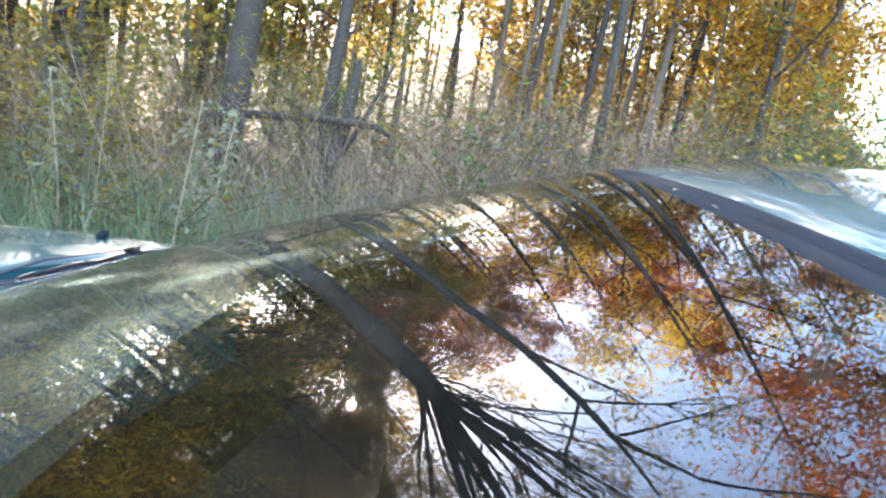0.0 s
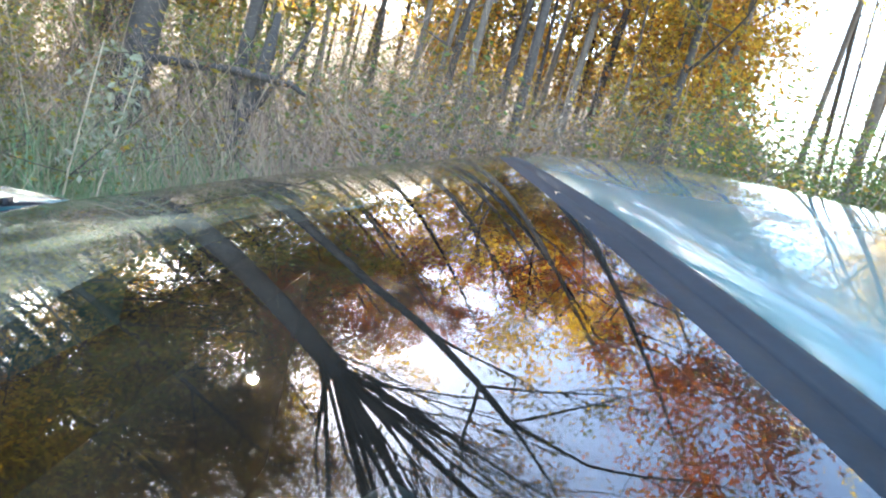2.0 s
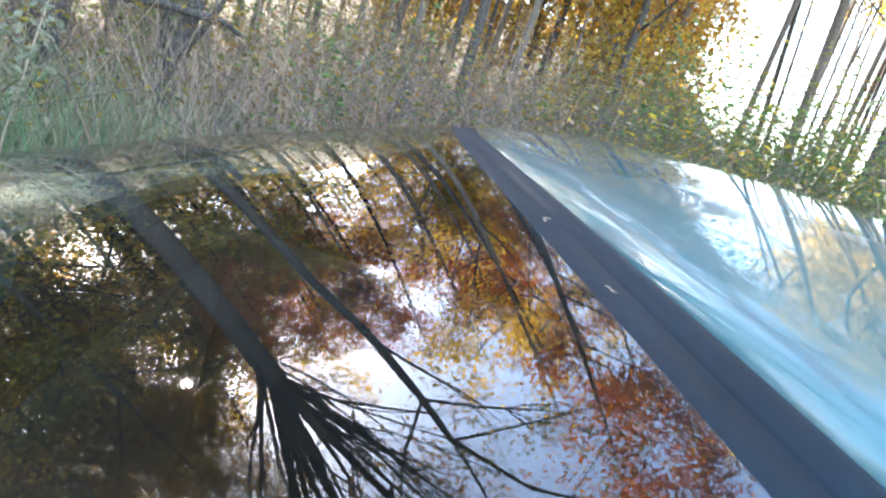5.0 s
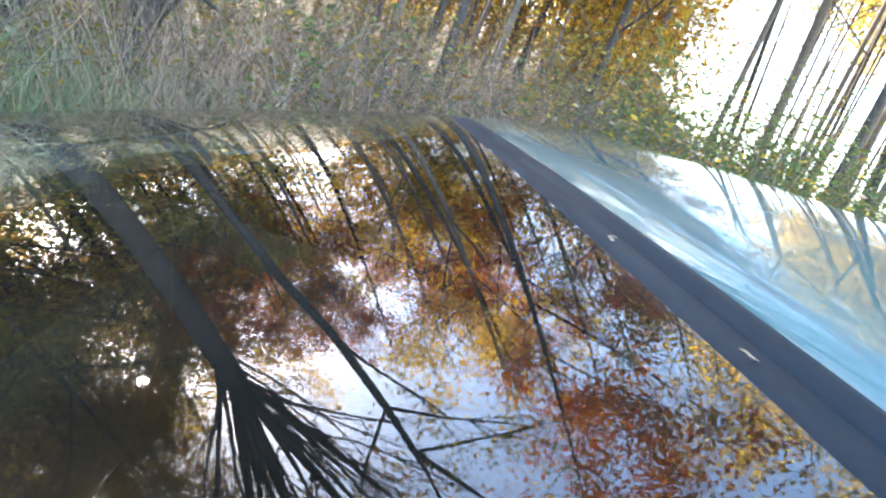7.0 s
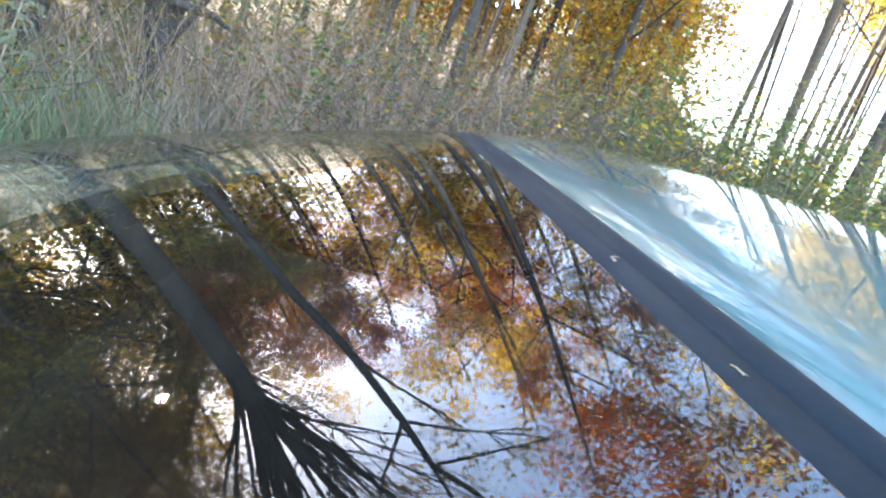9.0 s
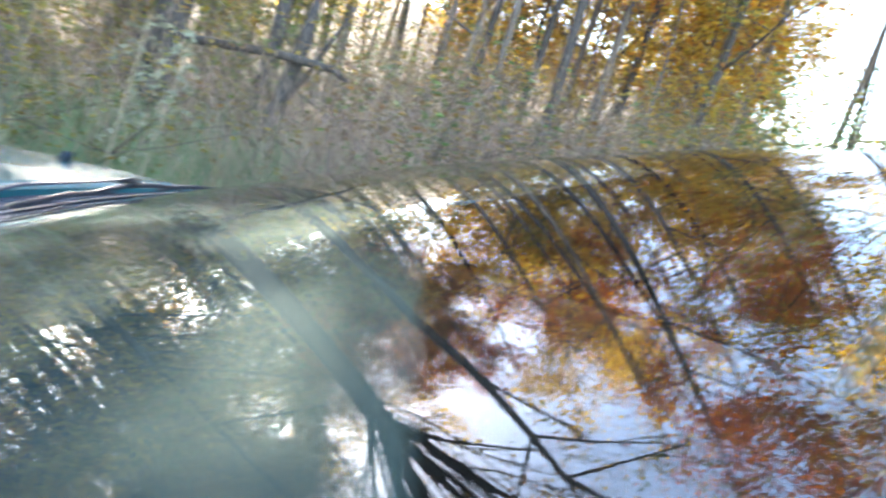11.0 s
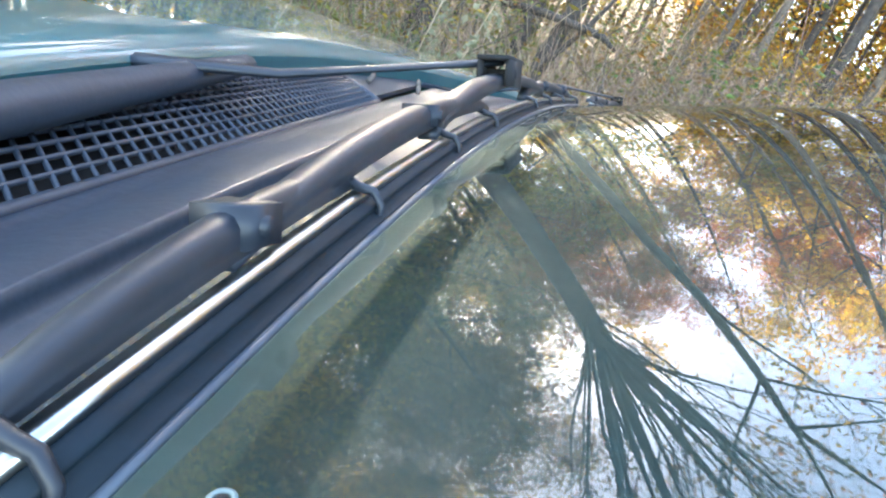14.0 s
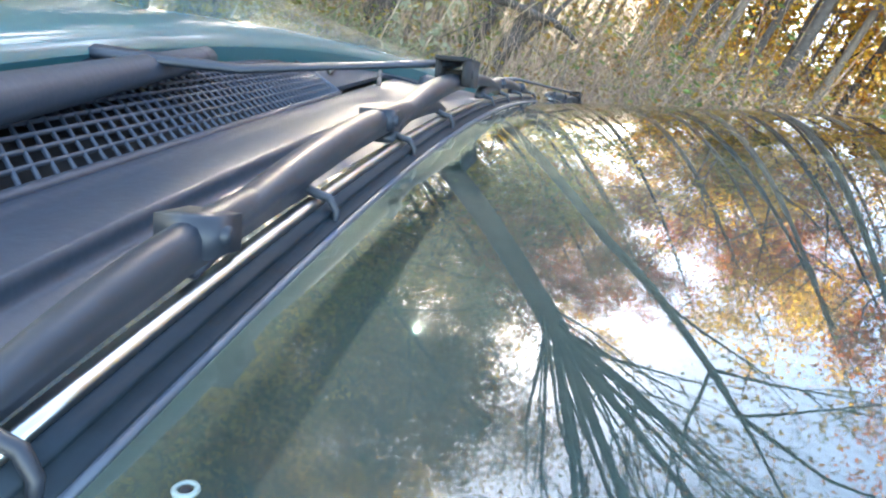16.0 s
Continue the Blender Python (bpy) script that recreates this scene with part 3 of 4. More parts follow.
tagged(bd.make("road", ASPHALT, smooth=False), "grey asphalt country road beside the verge", "road", kind="structure")

# ---- trees ----
UP = Vector((0.03, -0.03, 1)).normalized()


def leaf_quads(bd, c, size, rng):
    a = Vector((rng.gauss(0, 1), rng.gauss(0, 1), rng.gauss(0, 0.7))).normalized()
    b = a.orthogonal().normalized()
    b = (b * math.cos(t0) + a.cross(b) * math.sin(t0)) if (t0 := rng.uniform(0, 6.28)) else b
    s = size * rng.uniform(0.6, 1.3)
    k = len(bd.v)
    fold = a.cross(b) * s * 0.15
    bd.v.extend([c - a * s * 0.55, c + b * s * 0.32 + fold, c + a * s * 0.55, c - b * s * 0.32 + fold])
    bd.f.append((k, k + 1, k + 2, k + 3))


def limb(bd, p, d, length, r, rng, depth, ends, droop=0.0, spread=0.7):
    n = 6 if depth < 2 else 4
    pts, rad = [p], [r]
    for i in range(n):
        d = (d + Vector((rng.gauss(0, 0.09), rng.gauss(0, 0.09), 0.05 - droop))).normalized()
        p = p + d * (length / n)
        pts.append(p)
        rad.append(r * (1 - 0.75 * (i + 1) / n))
    bd.tube(pts, rad, 7 if depth == 0 else 5 if depth == 1 else 3, cap=False)
    if depth >= 2:
        ends.extend(pts[1:])
    if depth < 3:
        for _ in range((5, 4, 3)[depth]):
            k = rng.randint(2 if depth else 3, n)
            side = Vector((rng.gauss(0, 1), rng.gauss(0, 1), rng.uniform(-0.1, 0.7))).normalized()
            nd = (d * (1 - spread) + side * spread).normalized()
            limb(bd, pts[k], nd, length * rng.uniform(0.35, 0.6), rad[k] * 0.6 + 0.002, rng, depth + 1, ends, droop, spread)


def tree(seed, height, r, leaves, leaf_mat, bark, size=0.085, first=0.4, label="", lean=(0, 0), limbs=9, scatter=0.22):
    """A trunk with limbs and twigs, and a crown of single leaves round the twigs."""
    rng = random.Random(seed)
    root = new("tree")
    tagged(root, label, "tree", "trees of the wood")
    bd, ends = Build(), []
    pts, rad = [], []
    n = 12
    wob = (rng.uniform(0, 6), rng.uniform(0, 6))
    for i in range(n + 1):
        k = i / n
        pts.append(UP * (height * k) + Vector((lean[0] * k * k * height + 0.10 * math.sin(4 * k + wob[0]) * k, lean[1] * k * k * height + 0.10 * math.sin(3 * k + wob[1]) * k, -0.15 * (i == 0))))
        rad.append(r * (1.25 - 0.25 * min(1, 8 * k)) * (1 - 0.85 * k))
    bd.tube(pts, rad, 9, cap=False)
    for j in range(limbs):
        k = first + (1 - first) * (j + rng.random() * 0.6) / limbs
        i = min(n - 1, int(k * n))
        p = pts[i].lerp(pts[i + 1], k * n - i)
        a = rng.uniform(0, 6.28)
        d = Vector((math.cos(a), math.sin(a), rng.uniform(0.35, 1.1))).normalized()
        limb(bd, p, d, height * rng.uniform(0.16, 0.3) * (1.25 - 0.5 * k), rad[i] * 0.5, rng, 1, ends)
    bd.make("trunk", bark, root)
    if leaves:
        lf = Build()
        for _ in range(leaves):
            e = rng.choice(ends)
            leaf_quads(lf, e + Vector((rng.gauss(0, scatter), rng.gauss(0, scatter), rng.gauss(0, scatter * 0.8))), size, rng)
        lf.make("crown", leaf_mat, root, smooth=False)
    return root


def place(root, x, y, turn=0.0):
    root.matrix_basis = pose(x, y, ground_height(x, y), 0, 0, turn)


# big bare oak with a fan of limbs, and its slender leaning neighbour
big = new("tree")
tagged(big, "tall thick grey oak forking into a fan of bare limbs", "tree", "trees of the wood")
rng = random.Random(5)
bd, ends = Build(), []
fork = Vector((0.18, -0.04, 4.13))
bd.tube([Vector((0, 0, -0.2)), Vector((-0.02, 0, 0.4)), fork * 0.3, fork * 0.62, fork], [0.17, 0.135, 0.12, 0.112, 0.118], 12, cap=False)
for ax, ay, az, ln, r in ((-0.16, -0.1, 1, 4.8, 0.06), (0.06, -0.2, 1, 5.4, 0.07), (0.22, -0.1, 1, 5.0, 0.06), (0.42, 0.1, 1, 4.2, 0.04), (-0.34, 0.2, 1, 4.2, 0.045), (0.1, 0.3, 1, 4.6, 0.045), (0.5, -0.3, 0.8, 3.4, 0.03), (-0.05, -0.4, 1, 4.4, 0.04)):
    limb(bd, fork - Vector((0, 0, 0.1)), Vector((ax, ay, az)).normalized(), ln, r, rng, 1, ends, 0.0, 0.45)
for k in range(24):
    a = rng.uniform(0, 6.28)
    limb(bd, fork + Vector((0, 0, rng.uniform(-0.6, 0.5))), Vector((0.45 * math.cos(a) + 0.06, 0.35 * math.sin(a) - 0.05, rng.uniform(0.6, 1))).normalized(), rng.uniform(2.2, 4.5), rng.uniform(0.012, 0.03), rng, 1, ends, 0.0, 0.42)
bd.make("trunk", BARK, big)
lf = Build()
for _ in range(4200):
    e = rng.choice(ends)
    leaf_quads(lf, e + Vector((rng.gauss(0, 0.12), rng.gauss(0, 0.12), rng.gauss(0, 0.1))), 0.06, rng)
lf.make("crown", BROWN, big, smooth=False)
place(big, -2.2, 5.65)

slim = new("tree")
tagged(slim, "slender dark tree leaning over the verge with few leaves", "tree", "trees of the wood")
rng = random.Random(8)
bd, ends = Build(), []
pts = [Vector((0, 0, -0.2)), Vector((0.03, 0, 0.8)), Vector((0.11, 0.0, 2.1)), Vector((0.22, 0.0, 3.0)), Vector((0.42, 0.0, 3.8)), Vector((0.62, -0.05, 4.85)), Vector((0.72, -0.1, 5.5)), Vector((1.3, -0.2, 6.4))]
bd.tube(pts, [0.062, 0.055, 0.05, 0.047, 0.044, 0.04, 0.034, 0.016], 9, cap=False)
for i, d in ((4, (0.3, -0.2, 0.9)), (5, (-0.6, -0.3, 0.8)), (5, (0.7, 0.1, 0.6)), (6, (0.2, -0.5, 0.8)), (6, (0.9, 0.2, 0.3)), (7, (0.6, 0, 0.6))):
    limb(bd, pts[i], Vector(d).normalized(), 2.0, 0.022, rng, 1, ends, 0.02, 0.5)
bd.make("trunk", BARK, slim)
lf = Build()
for _ in range(900):
    e = rng.choice(ends)
    leaf_quads(lf, e + Vector((rng.gauss(0, 0.12), rng.gauss(0, 0.12), rng.gauss(0, 0.1))), 0.06, rng)
lf.make("crown", OLIVE, slim, smooth=False)
place(slim, -1.37, 5.6)

LEAN_LABEL = {"gold": "slim tree with thin golden autumn leaves", "rust": "tree with dense rust-red and brown leaves", "olive": "tree with olive and yellow leaves", "brown": "dark tree with dull brown leaves", "bare": "thin bare grey tree trunk"}
KINDS = {
    "gold": [tree(11, 9.5, 0.07, 5200, GOLD, BARK_PALE, 0.08, 0.22, LEAN_LABEL["gold"], limbs=12, scatter=0.16), tree(12, 8.0, 0.055, 4600, GOLD, BARK_PALE, 0.08, 0.2, LEAN_LABEL["gold"], (0.05, 0), limbs=11, scatter=0.16)],
    "rust": [tree(21, 9.6, 0.06, 9500, RUST, BARK, 0.075, 0.5, LEAN_LABEL["rust"], limbs=11, scatter=0.18)],
    "olive": [tree(31, 9.0, 0.07, 4000, OLIVE, BARK, 0.072, 0.25, LEAN_LABEL["olive"], limbs=12, scatter=0.16), tree(32, 7.5, 0.055, 3600, OLIVE, BARK, 0.072, 0.2, LEAN_LABEL["olive"], limbs=11, scatter=0.16)],
    "brown": [tree(41, 9.5, 0.09, 5000, BROWN, BARK, 0.08, 0.25, LEAN_LABEL["brown"], limbs=14, scatter=0.18)],
    "tall": [tree(71, 10.0, 0.055, 4200, GOLD, BARK_PALE, 0.095, 0.42, "tall slim tree with golden leaves high up", limbs=12, scatter=0.2), tree(72, 9.5, 0.05, 4000, OLIVE, BARK, 0.095, 0.45, "tall slim tree with olive leaves high up", (0.03, 0), limbs=12, scatter=0.2)],
    "sparse": [tree(81, 9.0, 0.06, 3000, BROWN, BARK, 0.07, 0.25, "dark tree with thinning brown leaves", limbs=13, scatter=0.2), tree(82, 9.0, 0.06, 3000, GOLD, BARK, 0.066, 0.3, "dark tree with thinning golden leaves", limbs=13, scatter=0.2)],
    "thin": [tree(91, 10.0, 0.05, 300, GOLD, BARK_PALE, 0.08, 0.3, "thin bare trunk with a few golden leaves"), tree(92, 9.5, 0.042, 260, OLIVE, BARK, 0.08, 0.3, "thin bare trunk with a few olive leaves", (0.03, 0))],
    "bare": [tree(51, 10.0, 0.075, 260, GOLD, BARK_PALE, 0.07, 0.45, LEAN_LABEL["bare"]), tree(52, 9.0, 0.065, 150, RUST, BARK, 0.07, 0.5, LEAN_LABEL["bare"], (0.04, 0))],
    "sapling": [tree(61, 4.2, 0.03, 1900, GOLD, BARK_PALE, 0.075, 0.12, "young sapling with golden leaves", limbs=11, scatter=0.16), tree(62, 3.6, 0.028, 1700, OLIVE, BARK_PALE, 0.075, 0.12, "young sapling with olive leaves", limbs=11, scatter=0.16), tree(63, 4.0, 0.03, 1700, AMBER, BARK_PALE, 0.075, 0.12, "young sapling with orange leaves", limbs=11, scatter=0.16)],
}
HEIGHTS = {"gold": (9.5, 8.0), "rust": (9.6,), "olive": (9.0, 7.5), "brown": (9.5,), "bare": (10.0, 9.0), "tall": (10.0, 9.5), "sparse": (9.0, 9.0), "thin": (10.0, 9.5), "sapling": (4.2, 3.6, 4.0)}


def crown_top(az):
    """How high over the horizon the wood's crowns reach, in degrees, by bearing from the car."""
    for limit, top in ((-46, 42), (-29, 36), (-8, 27), (14, 33), (21, 24)):
        if az < limit:
            return top
    return 34


# trees standing by themselves: kind, place and height
SPOTS = [
    ("rust", 0.95, 6.4, 8.6), ("gold", -0.05, 8.7, 6.5), ("olive", 2.5, 7.6, 6.9), ("gold", 1.3, 9.6, 7.4), ("rust", -1.9, 10.2, 5.6), ("rust", -3.0, 11.2, 6.0),
    # dense brown crowns added on the sun's line, to shade hood and cowl
    ("brown", -5.3, 8.0, 7.0), ("brown", -6.1, 8.3, 7.2), ("brown", -5.6, 7.0, 6.6), ("brown", -5.2, 9.3, 7.6), ("brown", -6.0, 9.8, 8.0), ("brown", -4.9, 7.4, 6.4), ("brown", -5.0, 6.3, 5.8), ("brown", -4.2, 8.8, 7.0),
    # some of the brown and olive ones are added to keep sun off the dashboard
    ("bare", -5.0, 6.2, 6.5), ("bare", -3.95, 7.2, 7.5), ("brown", -4.6, 8.2, 6.4), ("sparse", -6.2, 7.2, 7.0), ("sparse", -7.4, 8.4, 7.6), ("sparse", -5.6, 9.6, 7.2), ("gold", -7.0, 10.4, 7.6), ("sparse", -8.6, 6.6, 8.4), ("gold", -4.9, 10.9, 6.9), ("brown", -4.0, 6.0, 6.2), ("brown", -5.4, 7.6, 7.2), ("brown", -3.4, 7.6, 5.6), ("olive", -5.2, 8.2, 6.0), ("sparse", -6.4, 9.2, 7.8), ("sparse", -7.2, 6.4, 8.2),
    ("bare", 0.35, 7.6, 7.0), ("bare", 0.1, 8.2, 7.2), ("bare", -0.35, 8.9, 6.6), ("bare", 0.75, 8.4, 7.6), ("bare", 1.5, 8.2, 7.4), ("bare", -0.9, 9.4, 6.2), ("bare", -1.5, 9.0, 5.6), ("bare", 1.9, 8.9, 8.0), ("bare", 3.2, 8.6, 8.0), ("bare", -2.6, 9.6, 5.8),
    ("gold", 3.2, 9.6, 4.6), ("gold", 3.7, 11.0, 5.2), ("olive", 3.1, 11.2, 5.2), ("gold", 2.4, 12.0, 6.2), ("sapling", 4.3, 10.4, 2.6), ("gold", 4.4, 11.4, 4.2), ("gold", 4.9, 12.4, 4.6), ("tall", 5.6, 7.0, 9.5), ("tall", 6.6, 8.4, 10.0), ("tall", 7.4, 6.2, 9.5), ("tall", 5.0, 10.0, 10.0), ("tall", 4.2, 11.4, 10.0),
    ("gold", 12.0, 14.0, 9.0), ("olive", 13.0, 12.0, 9.0), ("gold", 10.0, 8.0, 8.5), ("olive", 10.5, 6.6, 8.0), ("gold", 9.0, 5.4, 8.0), ("rust", 14.0, 9.0, 9.0), ("olive", 12.5, 5.0, 8.0), ("gold", 13.0, 2.5, 8.0),
]
rng = random.Random(3)
for k in range(84):
    x, y = rng.uniform(4.0, 17), rng.uniform(6.5, 22)
    if 25 < math.degrees(math.atan2(x - 0.6, y)) < 58:
        SPOTS.append((("thin", "tall", "thin", "tall", "bare")[k % 5], x, y, rng.uniform(8, 11.5)))
for k in range(20):
    az, far = radians(-33 + 1.8 * k), rng.uniform(9.5, 15)
    x, y = 0.6 + far * math.sin(az), 0.2 + far * math.cos(az)
    SPOTS.append((("rust", "gold", "brown", "olive")[k % 4], x, y, 1.2 + far * math.tan(radians(rng.uniform(19, 25))) - ground_height(x, y)))
for k in range(18):
    az, far = radians(rng.uniform(-100, -34)), rng.uniform(8.5, 15)
    SPOTS.append((rng.choice(("brown", "brown", "olive", "gold")), 0.6 + far * math.sin(az), 0.2 + far * math.cos(az), rng.uniform(4.5, 6.5) * far / 12))
for k in range(26):
    az, far = radians(rng.uniform(-95, 19)), rng.uniform(9, 18)
    SPOTS.append(("sapling", 0.6 + far * math.sin(az), 0.2 + far * math.cos(az), rng.uniform(3.0, 4.8)))
# trees far to the left, added to block sun and bright sky from the hood
for k in range(16):
    y = rng.uniform(4.5, 9)
    SPOTS.append((rng.choice(("gold", "sparse", "olive", "brown")), -rng.uniform(1.2, 2.6) * y, y, rng.uniform(6.5, 9.5)))
for k in range(60):
    az, far = rng.uniform(-78, 19), rng.uniform(7.8, 19)
    x, y = 0.6 + far * math.sin(radians(az)), 0.2 + far * math.cos(radians(az))
    kind = rng.choice(("brown", "sparse", "sparse", "olive", "gold", "bare") if az < -30 else ("gold", "gold", "rust", "brown", "bare", "bare") if az < -8 else ("gold", "gold", "rust", "olive", "bare", "bare"))
    SPOTS.append((kind, x, y, 1.2 + far * math.tan(radians(crown_top(az) * rng.uniform(0.72, 1.0))) - ground_height(x, y)))
for k in range(74):
    az, far = rng.uniform(-70, 19), rng.uniform(6.8, 17)
    x, y = 0.6 + far * math.sin(radians(az)), 0.2 + far * math.cos(radians(az))
    SPOTS.append(("sapling", x, y, rng.uniform(2.6, 4.6)))
glint = Vector((math.sin(SUN_AZ), math.cos(SUN_AZ)))
SPOTS = [(k, x, y, h) for k, x, y, h in SPOTS if h > 1.5 and abs((x - 0.55) * glint.y - (y - 0.25) * glint.x) > (0.1 if k == "sapling" else 0.4)]
used = set()
WOOD = []
for k, (kind, x, y, h) in enumerate(SPOTS):
    protos = KINDS[kind]
    i = k % len(protos)
    size = h / HEIGHTS[kind][i]
    m = pose(x, y, ground_height(x, y), 0, 0, rng.uniform(0, 360)) @ Matrix.Diagonal((size, size, size, 1))
    if (kind, i) not in used:
        used.add((kind, i))
        protos[i].matrix_basis = m
        WOOD.append((protos[i], m))
    else:
        WOOD.append((copy_thing(protos[i], Matrix.Translation(m.translation) @ m.to_3x3().normalized().to_4x4()), m))
        WOOD[-1][0].matrix_basis = m

# the low sun shines in through a narrow gap in the leaves
gap_at = Vector((0.55, 0.25, 1.19))
for root, m in WOOD:
    for ob in root.children:
        if not ob.name.startswith("crown"):
            continue
        inv = m.inverted()
        o, d = np.array(inv @ gap_at), np.array((inv.to_3x3() @ sun_dir).normalized())
        co = np.empty(len(ob.data.vertices) * 3)
        ob.data.vertices.foreach_get("co", co)
        q = co.reshape(-1, 3) - o
        off = np.linalg.norm(q - np.outer(q @ d, d), axis=1) * m.to_scale().x
        near = (off < 0.07).reshape(-1, 4).any(axis=1)
        if near.any():
            keep = co.reshape(-1, 4, 3)[~near].reshape(-1, 3)
            me = bpy.data.meshes.new("crown")
            me.from_pydata(keep, [], np.arange(len(keep)).reshape(-1, 4))
            me.materials.append(ob.data.materials[0])
            ob.data = me

# fallen pale log caught on the big oak
bd = Build()
a, b = Vector((-1.42, 4.8, 1.27)), Vector((-0.60, 4.55, 1.31))
bd.tube([a + Vector((-0.3, 0.2, -0.02)), a, a.lerp(b, 0.5) + Vector((0, 0, 0.02)), b, b + Vector((0.12, -0.06, -0.05))], [0.034, 0.03, 0.028, 0.024, 0.012], 8)
tagged(bd.make("fallen_branch", BARK), "pale broken branch lying across the undergrowth", "branch")

# dark broken trunk under it
bd = Build()
bd.tube([Vector((-1.02, 4.72, 0.1)), Vector((-1.0, 4.72, 0.6)), Vector((-0.93, 4.74, 1.0)), Vector((-0.86, 4.75, 1.45)), Vector((-0.84, 4.74, 1.75))], [0.075, 0.06, 0.058, 0.05, 0.02], 9)
bd.tube([Vector((-0.93, 4.72, 0.95)), Vector((-0.74, 4.66, 1.3)), Vector((-0.55, 4.62, 1.75))], [0.022, 0.018, 0.008], 6)
tagged(bd.make("snag", BARK), "dark broken tree trunk propping a fallen branch", "tree stump")

# ---- undergrowth ----
def shrub(seed, height, leaves, mat, size, label, stems=9):
    rng = random.Random(seed)
    root = new("shrub")
    tagged(root, label, "shrub", "shrubs of the verge")
    bd, ends = Build(), []
    for _ in range(stems):
        d = Vector((rng.gauss(0, 0.35), rng.gauss(0, 0.35), 1)).normalized()
        limb(bd, Vector((rng.gauss(0, 0.12), rng.gauss(0, 0.12), -0.05)), d, height * rng.uniform(0.6, 1.0), 0.010, rng, 2, ends)
    bd.make("woody_frame", BARK_PALE, root)
    lf = Build()
    for _ in range(leaves):
        e = rng.choice(ends)
        leaf_quads(lf, e + Vector((rng.gauss(0, 0.10), rng.gauss(0, 0.10), rng.gauss(0, 0.10))), size, rng)
    lf.make("foliage", mat, root, smooth=False)
    return root


SHRUBS = [shrub(61, 1.9, 1100, GREEN, 0.045, "green leafy shrub among dry stems"), shrub(62, 2.2, 1000, OLIVE, 0.042, "olive and yellow shrub among dry stems"), shrub(63, 2.4, 700, GOLD, 0.038, "shrub with small golden leaves"), shrub(64, 2.0, 800, BROWN, 0.04, "brown shrub with dried leaves"), shrub(65, 2.1, 160, STRAW, 0.035, "leafless twiggy pinkish-grey shrub", 26)]
rng = random.Random(9)
first = set()
for k in range(140):
    y = 3.6 + 9.5 * rng.random() ** 1.4
    x = rng.uniform(-0.85 * y - 3, 0.75 * y + 1.5)
    if -3.4 < x < -0.3 and y < 6.3 and rng.random() < 0.7:
        continue
    i = rng.choice((0, 0, 1, 1, 2, 3, 4)) if x < -0.5 else rng.choice((4, 4, 4, 3, 3, 1, 0))
    if x > 2.2:
        i = rng.choice((0, 0, 1, 2, 4))
    m = pose(x, y, ground_height(x, y), 0, 0, rng.uniform(0, 360)) @ Matrix.Diagonal((1, 1, 0.8, 1))
    if i not in first:
        first.add(i)
        SHRUBS[i].matrix_basis = m
    else:
        copy_thing(SHRUBS[i], m)


# green shrubs that close the view under the bare trunks
for k in range(34):
    az, far = radians(rng.uniform(17, 50)), rng.uniform(4.8, 8.5)
    x, y = 0.6 + far * math.sin(az), far * math.cos(az)
    copy_thing(SHRUBS[rng.choice((0, 0, 1))], pose(x, y, ground_height(x, y), 0, 0, rng.uniform(0, 360)) @ Matrix.Diagonal((1, 1, rng.uniform(0.7, 1.0), 1)))


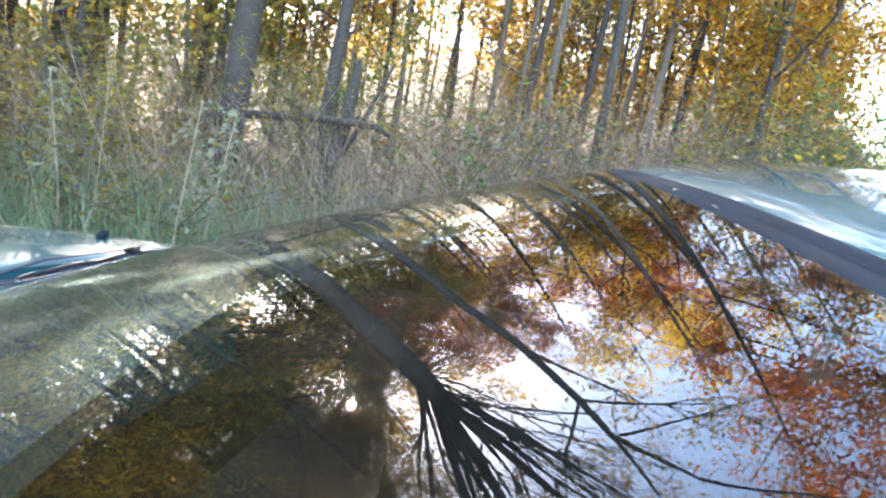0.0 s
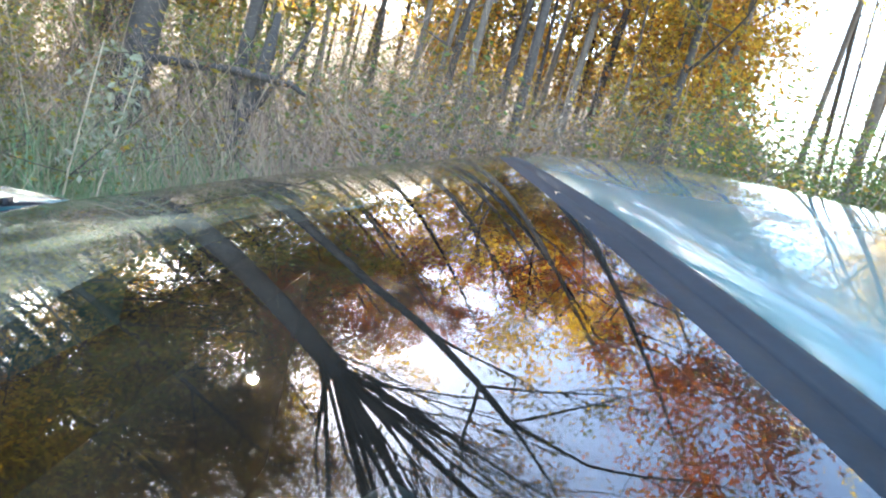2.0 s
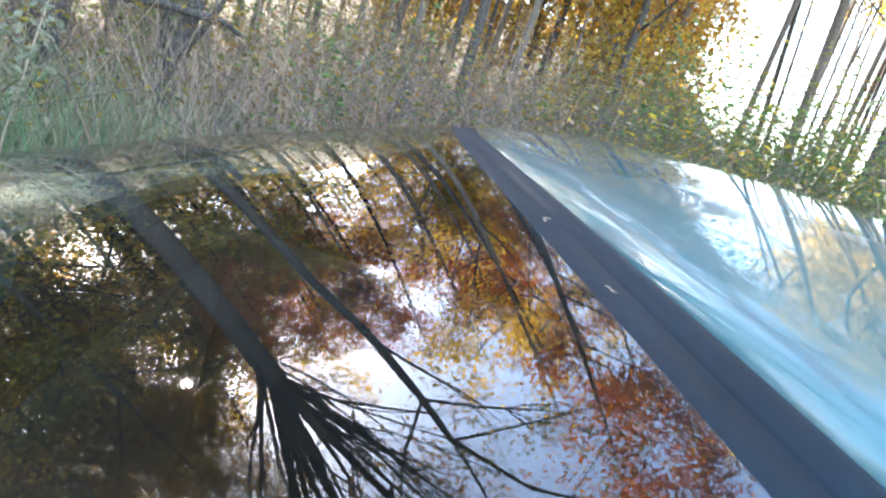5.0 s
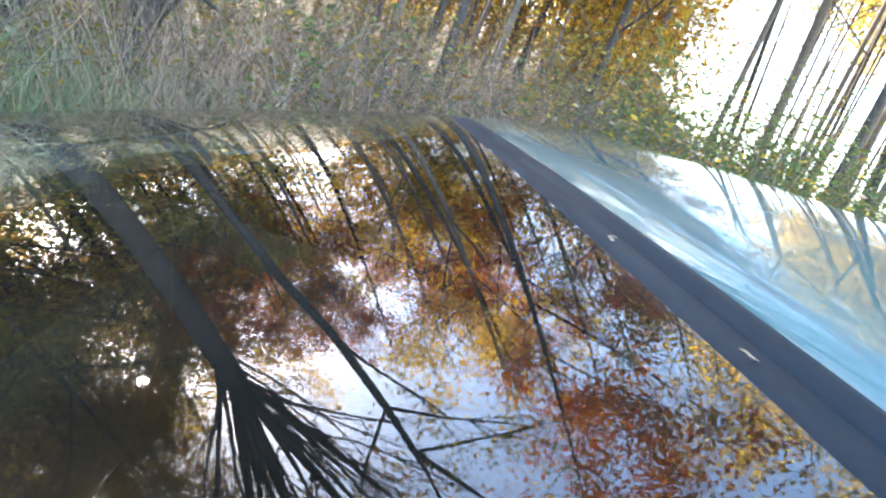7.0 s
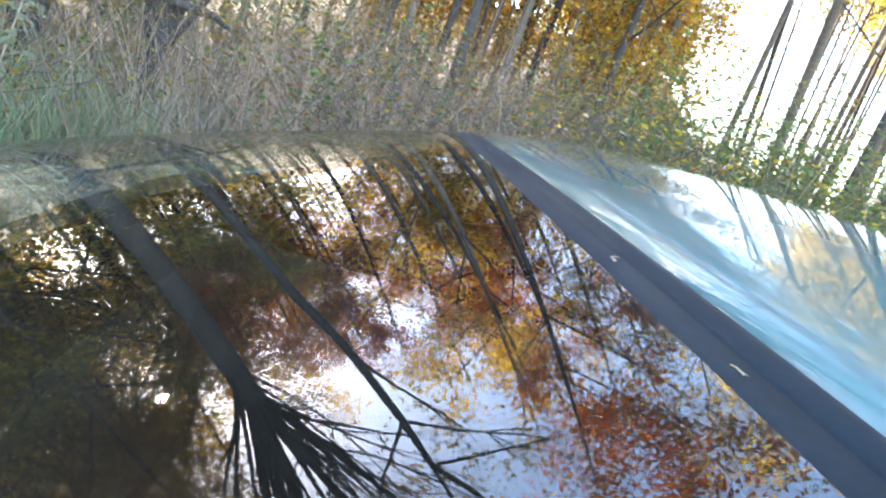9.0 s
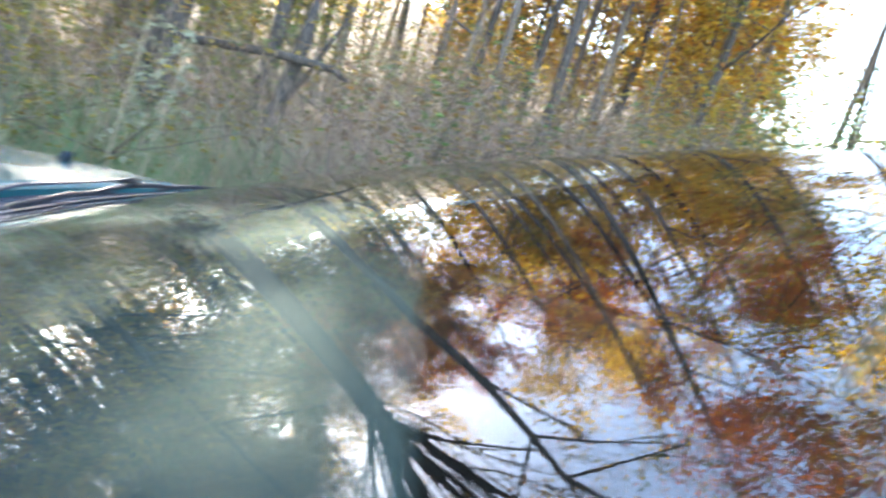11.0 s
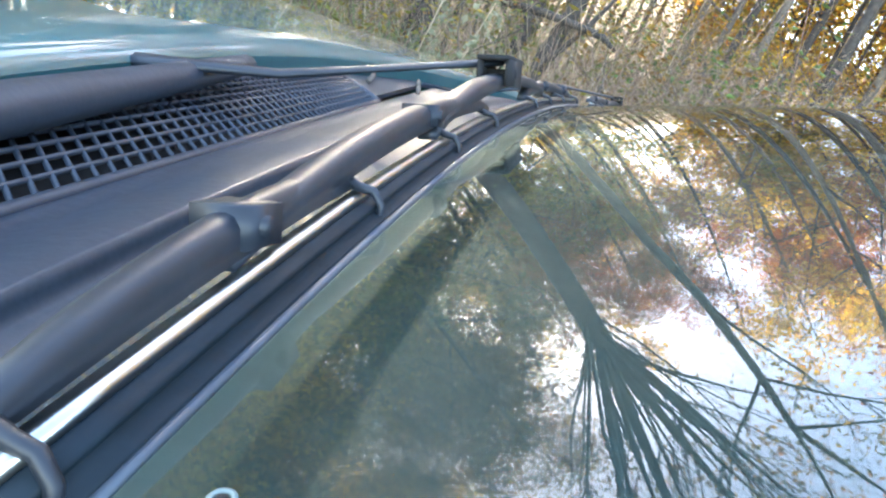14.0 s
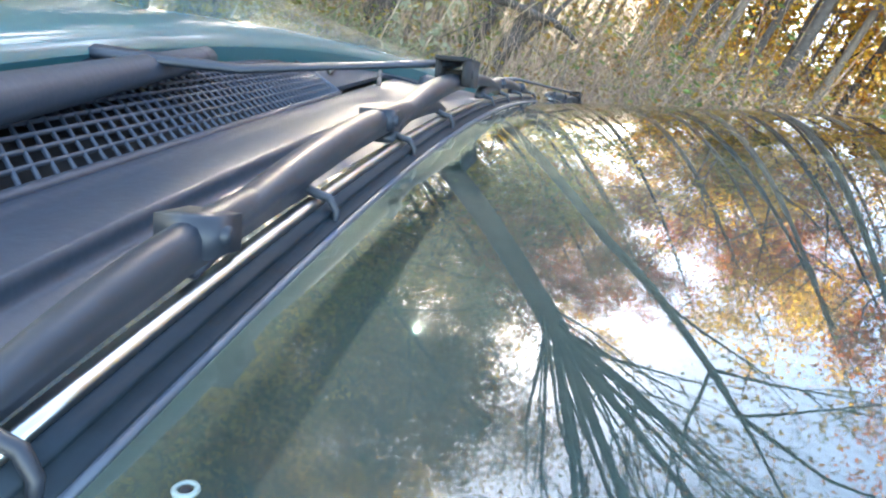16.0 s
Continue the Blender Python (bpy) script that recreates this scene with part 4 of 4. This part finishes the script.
def blades(name, n, region, height, width, mat, label, seed, bend=0.5, tilt=0.25):
    """Single bent blades or stems scattered over a region."""
    rng = random.Random(seed)
    bd = Build()
    for _ in range(n):
        x, y = region(rng)
        p = Vector((x, y, ground_height(x, y) - 0.02))
        h = height * rng.uniform(0.5, 1.15)
        d = Vector((rng.gauss(0, tilt) - 0.05, rng.gauss(0, tilt) - 0.05, 1)).normalized()
        a = rng.uniform(0, 6.28)
        lean = Vector((math.cos(a), math.sin(a), 0)) * bend * h
        side = Vector((math.sin(a), -math.cos(a), 0)) * width * rng.uniform(0.6, 1.4)
        k = len(bd.v)
        for t in (0, 0.4, 0.75):
            c = p + d * h * t + lean * t * t * 0.6
            w = side * (1 - 0.6 * t)
            bd.v.extend([c - w, c + w])
        bd.v.append(p + d * h * 0.97 + lean * 0.7)
        bd.f.extend([(k, k + 1, k + 3, k + 2), (k + 2, k + 3, k + 5, k + 4), (k + 4, k + 5, k + 6)])
    ob = bd.make(name, mat, smooth=False)
    return tagged(ob, label, "grass", kind="stuff")


blades("grass", 16000, lambda r: (r.uniform(-9, -0.6) if r.random() < 0.75 else r.uniform(-1, 7), 2.3 + 2.4 * r.random()), 0.75, 0.005, GRASS, "long pale green roadside grass", 71)
blades("dry_stems", 7500, lambda r: (r.uniform(-6, 7) if r.random() < 0.5 else r.uniform(-1, 3), 3.2 + 4.2 * r.random()), 1.5, 0.0022, STRAW, "tangle of dry tan and pinkish stems", 72, 0.9, 0.5)
blades("tall_stems", 450, lambda r: (r.uniform(-9, 6), 3.6 + 6 * r.random()), 2.3, 0.003, STRAW, "tall thin dry stems", 73, 0.5, 0.3)

# pale feathery weed
def weed(seed, height):
    rng = random.Random(seed)
    root = new("weed")
    tagged(root, "pale feathery goldenrod gone to seed", "weed", "weeds of the verge")
    bd, lf = Build(), Build()
    top = Vector((0.12, 0, height))
    bd.tube([Vector((0, 0, 0)), top * 0.5 + Vector((-0.03, 0, 0)), top], [0.006, 0.005, 0.003], 5)
    for k in range(18):
        t = 0.55 + 0.45 * k / 18
        a = rng.uniform(0, 6.28)
        p = top * t
        d = Vector((math.cos(a), math.sin(a), 0.1))
        for j in range(7):
            leaf_quads(lf, p + d * 0.02 * j + Vector((0, 0, 0.02 * j - 0.004 * j * j)), 0.038, rng)
    bd.make("stem", STRAW, root)
    lf.make("seed_head", PALE, root, smooth=False)
    return root


w0 = weed(81, 1.25)
w0.matrix_basis = pose(-0.92, 2.93, ground_height(-0.92, 2.93))
for x, y, a in ((-1.15, 3.1, 80), (-1.9, 3.3, 200), (-2.9, 3.6, 20)):
    copy_thing(w0, pose(x, y, ground_height(x, y), 0, 0, a))
